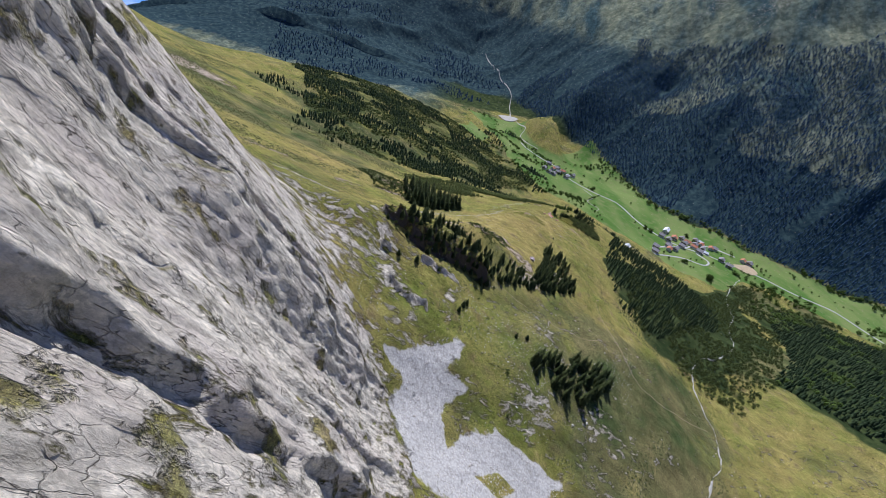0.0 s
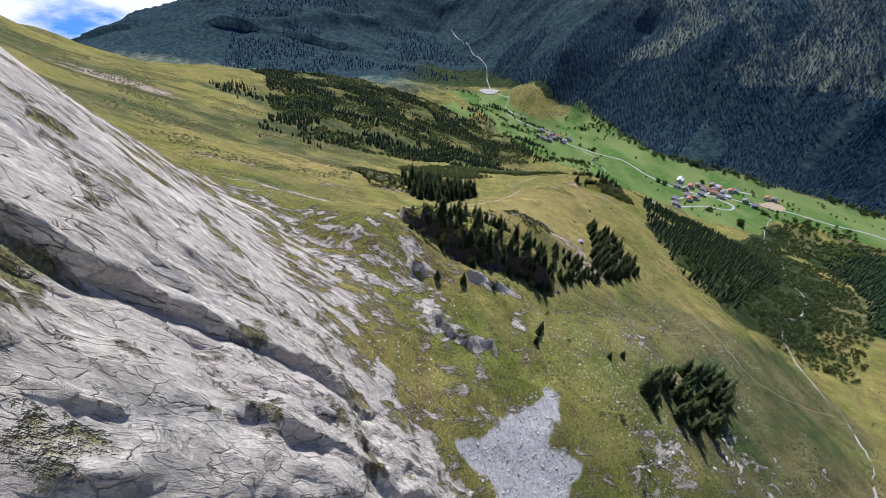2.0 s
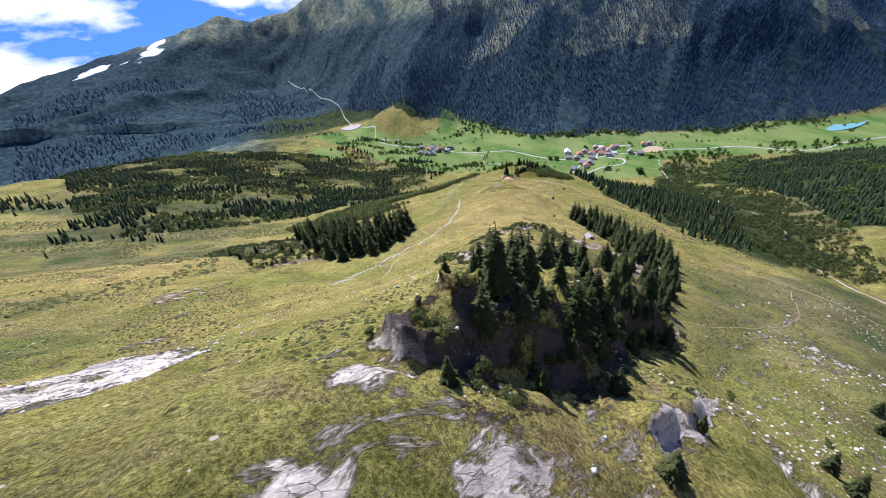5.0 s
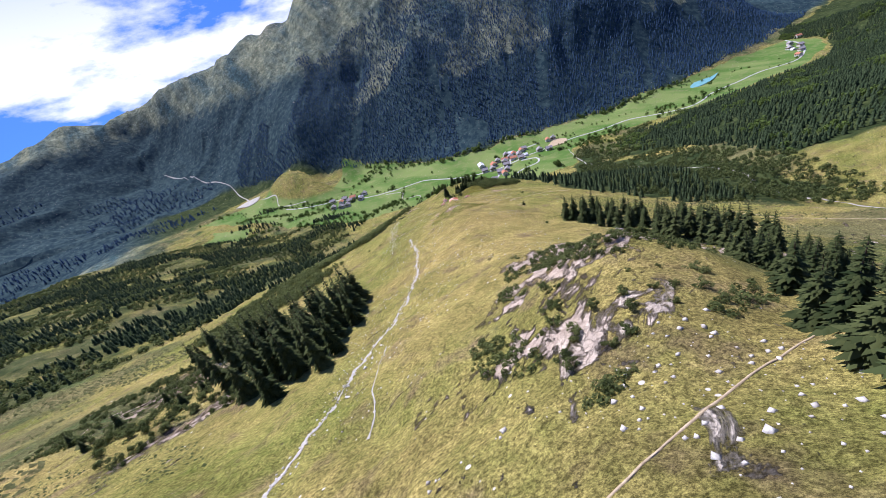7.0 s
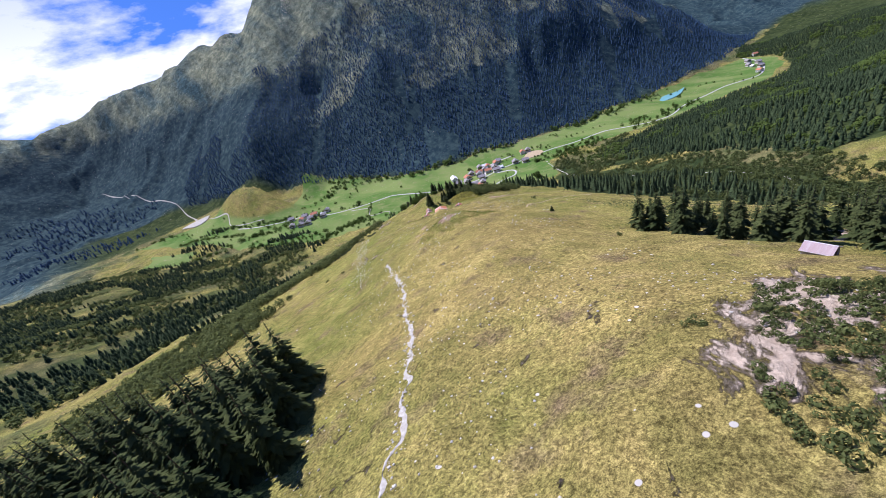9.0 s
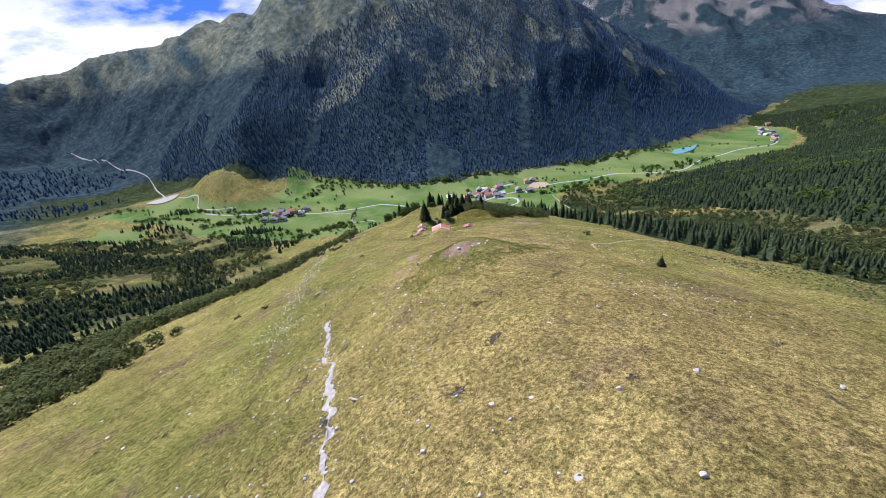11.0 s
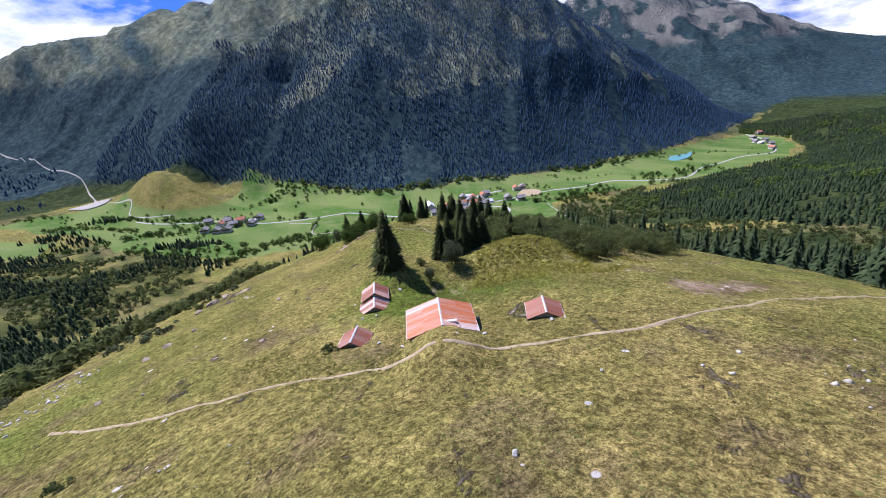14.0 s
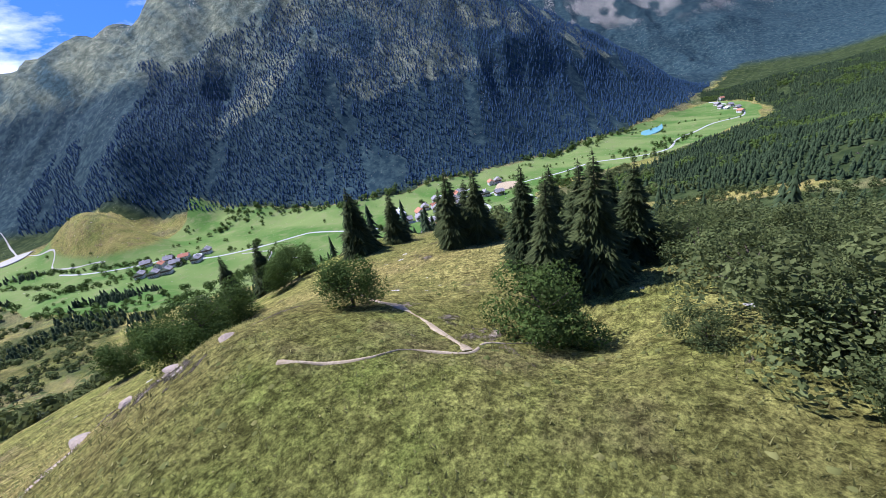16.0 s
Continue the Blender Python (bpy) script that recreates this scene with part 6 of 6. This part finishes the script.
def hut(name, cx, cy, turn, w, l, base, eave, ridge, rows, cols, pick, label, over=0.25, seam=True):
    """A low stone hut under a roof of ribbed sheets; base, eave and ridge are heights."""
    ob = thing(name, cx, cy, label, "hut", "mountain huts", z=base, turn=turn)
    part("wall", gable_walls(w, l, -1.2, eave - base - 0.1, ridge - base - 0.12, MAT["wall"]), ob, "rough rubble stone wall")
    half, rise = w / 2 + over, ridge - eave
    rise *= half / (w / 2)
    slant, pitch = math.hypot(half, rise), math.atan2(rise, half)
    run, wide = slant / rows, (l + 2 * over) / cols
    for side in (1, -1):
        slope_ob = part("roof_slope", box_mesh("roof_slope", MAT["timber"], 0.04, slant - 0.05, -l / 2 - over + 0.06, l / 2 + over - 0.06, -0.12, -0.03), ob, "thin board roof under the sheets")
        slope_ob.matrix_local = Matrix.Translation((0, 0, ridge - base)) @ Matrix.Rotation(0 if side > 0 else math.pi, 4, "Z") @ Matrix.Rotation(pitch, 4, "Y")
        for r in range(rows):
            for c in range(cols):
                mat = MAT[pick(side, r, c)]
                sheet_ob = part("roof_sheet", corrugated(run * 1.03, wide * 1.01, max(4, int(wide / 0.16)), mat), slope_ob)
                sheet_ob.location = (r * run, -l / 2 - over + c * wide, 0.012 * (rows - r))
                sheet_ob.rotation_euler = (rng.uniform(-0.006, 0.006), rng.uniform(-0.008, 0.008), 0)
    cap = bmesh.new()
    a = [(-0.11, -0.04), (0, 0.04), (0.11, -0.04), (0, 0.01)]
    lo = [cap.verts.new((x, -l / 2 - over - 0.04, z)) for x, z in a]
    hi = [cap.verts.new((x, l / 2 + over + 0.04, z)) for x, z in a]
    for i in range(4):
        cap.faces.new((lo[i], lo[(i + 1) % 4], hi[(i + 1) % 4], hi[i]))
    cap.faces.new(lo[::-1])
    cap.faces.new(hi)
    part("ridge_cap", finish(cap, "ridge_cap", MAT["zinc"]), ob, "grey folded zinc ridge cap", (0, 0, ridge - base + 0.05))
    for sx in (-1, 1):
        part("fascia", box_mesh("fascia", MAT["zinc"], -0.05, 0.05, -l / 2 - over, l / 2 + over, -0.07, 0.05), ob, "pale metal eaves strip", (sx * (half - 0.01), 0, ridge - base - rise - 0.03))
    door = part("door", box_mesh("door", MAT["timber"], -0.45, 0.45, -0.04, 0.04, 0, min(1.55, eave - base + 0.1), bevel=0.01), ob, "weathered plank door", (0.2, -l / 2 - 0.02, -0.1))
    part("door_handle", box_mesh("door_handle", MAT["zinc"], -0.02, 0.02, -0.05, 0.0, -0.08, 0.08), door, "", (0.34, -0.04, 0.5 * min(1.55, eave - base + 0.1)))
    return ob


big = hut("barn", 119.75, 468.7, 52.3 - 90, 6.3, 4.9, 198.2, 199.95, 200.95, 2, 5, lambda s, r, c: "tin_pale" if c == 0 else "tin", "old stone barn with a rusty orange tin roof")
hut("shed", 113.5, 475.2, 44 - 90, 2.6, 2.5, 197.0, 197.95, 198.65, 1, 4, lambda s, r, c: "tin_dull", "small stone shed with a dull red tin roof")
hut("cabin", 122.0, 484.4, 56 - 90, 3.0, 2.8, 195.4, 196.7, 197.6, 1, 3, lambda s, r, c: "tin_dull" if c else "tin_pale", "narrow stone cabin with a rusty stepped tin roof")
hut("cabin_annex", 120.3, 482.0, 56 - 90, 3.3, 2.6, 195.2, 196.2, 197.1, 1, 4, lambda s, r, c: "tin_pale" if c % 2 else "tin_dull", "low annex of the cabin under streaked tin")
hut("shed", 128.1, 462.3, 41 - 90, 3.1, 2.8, 198.9, 199.65, 200.3, 1, 3, lambda s, r, c: "tin_dull", "small stone shed with a plain brown-red tin roof")
hut("byre", 79.0, 304.0, 80 - 90, 3.6, 4.2, float(lie(79, 304)) + 0.2, float(lie(79, 304)) + 1.6, float(lie(79, 304)) + 2.5, 1, 4, lambda s, r, c: "tin_lilac", "low byre with a faded lilac-grey roof")
for x, y, s in ((121.0, 472.6, 0.5), (121.4, 472.2, 0.35), (114.9, 468.7, 0.5), (120.6, 463.7, 0.5), (123.9, 467.6, 0.45), (126.6, 460.5, 0.5), (128.0, 459.9, 0.45), (117.4, 480.2, 0.5), (118.6, 479.0, 0.45), (114.6, 472.4, 0.45)):
    boulder(x, y, s, "loose wall stone beside a hut", "stones round the huts")
pipe = bmesh.new()
box(pipe, -0.5, 0.5, -0.2, 0.2, 0, 0.2)
flue = thing("roof_box", 119.4, 466.7, "small grey tin box lying on the barn roof", "tin box", z=200.64, turn=-37.7)
part("lid", finish(pipe, "lid", MAT["zinc"], 0.03), flue)


def house(name, w, l, floors, wall_mat, roof_mat, label, timber=True):
    """A village house, standing at the origin; returned as a pattern to copy."""
    ob = tagged(new(name), label, "house", "village houses")
    h = 2.9 * floors
    ridge = h + w * 0.33
    part("wall", gable_walls(w, l, -2.0, h, ridge, MAT[wall_mat]), ob)
    if timber:
        part("timber_storey", box_mesh("timber_storey", MAT["timber"], -w / 2 - 0.06, w / 2 + 0.06, -l / 2 - 0.06, l / 2 + 0.06, h - 2.6, h - 0.05), ob, "brown timber upper storey")
    over = 0.9
    half = w / 2 + over
    rise = (ridge - h) * half / (w / 2)
    for side in (1, -1):
        r = part("roof_slope", box_mesh("roof_slope", MAT[roof_mat], 0, math.hypot(half, rise), -l / 2 - over, l / 2 + over, 0.0, 0.28), ob)
        r.matrix_local = Matrix.Translation((0, 0, ridge + 0.05)) @ Matrix.Rotation(0 if side > 0 else math.pi, 4, "Z") @ Matrix.Rotation(math.atan2(rise, half), 4, "Y")
    part("chimney", box_mesh("chimney", MAT["render"], -0.5, 0.5, -0.5, 0.5, -1.2, 1.6, bevel=0.04), ob, "", (w * 0.18, l * 0.2, ridge - 0.4))
    pane = box_mesh("window", MAT["glass"], -0.6, 0.6, -0.05, 0.05, -0.7, 0.7)
    side_pane = box_mesh("window", MAT["glass"], -0.05, 0.05, -0.6, 0.6, -0.7, 0.7)
    for k in range(floors):
        for sx in (-1, 1):
            part("window", pane, ob, "", (sx * w * 0.22, -l / 2 - 0.1, 1.6 + 2.9 * k))
            part("window", side_pane, ob, "", (-w / 2 - 0.1, sx * l * 0.25, 1.6 + 2.9 * k))
    part("door", box_mesh("door", MAT["timber"], -0.6, 0.6, -0.06, 0.06, 0, 2.3), ob, "", (0, -l / 2 - 0.1, 0))
    return ob


PATTERNS = [house("house", 11, 13, 2, "render", "slate", "white rendered house with a grey slate roof"), house("house", 10, 14, 2, "render", "tile", "white rendered house with a red-brown roof", False),
            house("house", 12, 12, 2, "render", "slate", "timber-topped chalet under a dark slate roof"), house("house", 9, 11, 1, "render", "white_roof", "small house with a pale metal roof", False),
            house("house", 12, 26, 2, "render", "white_roof", "long hall with a white metal roof", False), house("house", 13, 15, 2, "render", "tile", "large chalet with a bright red roof")]
VILLAGE = [(533, 959, 4), (541, 923, 5), (565, 935, 0), (606, 949, 0), (622, 950, 3), (518, 901, 2), (591, 917, 2), (612, 928, 1), (604, 901, 0), (635, 924, 1), (648, 928, 2), (602, 881, 3), (584, 876, 0),
           (467, 840, 2), (453, 806, 0), (504, 862, 2), (517, 853, 0), (498, 842, 1), (544, 882, 0), (634, 865, 2), (641, 843, 0), (709, 905, 1), (722, 899, 2), (580, 897, 1), (506, 915, 0), (560, 905, 2), (572, 918, 1)]
HAMLET = [(238, 1206, 0), (246, 1166, 1), (244, 1122, 2), (262, 1148, 0), (279, 1167, 1), (293, 1150, 3), (309, 1165, 2), (284, 1131, 0), (230, 1128, 2), (218, 1148, 0), (262, 1180, 2)]
EAST = [(1526, 687, 0), (1590, 687, 1), (1493, 653, 2), (1418, 629, 0), (1448, 655, 3), (1351, 615, 1), (1470, 670, 2)]
used = set()
for x, y, k in VILLAGE + HAMLET + EAST + [(320, 660, 3)]:
    m = pose(x, y, float(lie(x, y)) + 0.3, 0, 0, rng.choice((-38, 52, -30, 60, -45)) + rng.uniform(-6, 6))
    if k not in used:
        used.add(k)
        PATTERNS[k].matrix_basis = m
    else:
        copy_thing(PATTERNS[k], m)
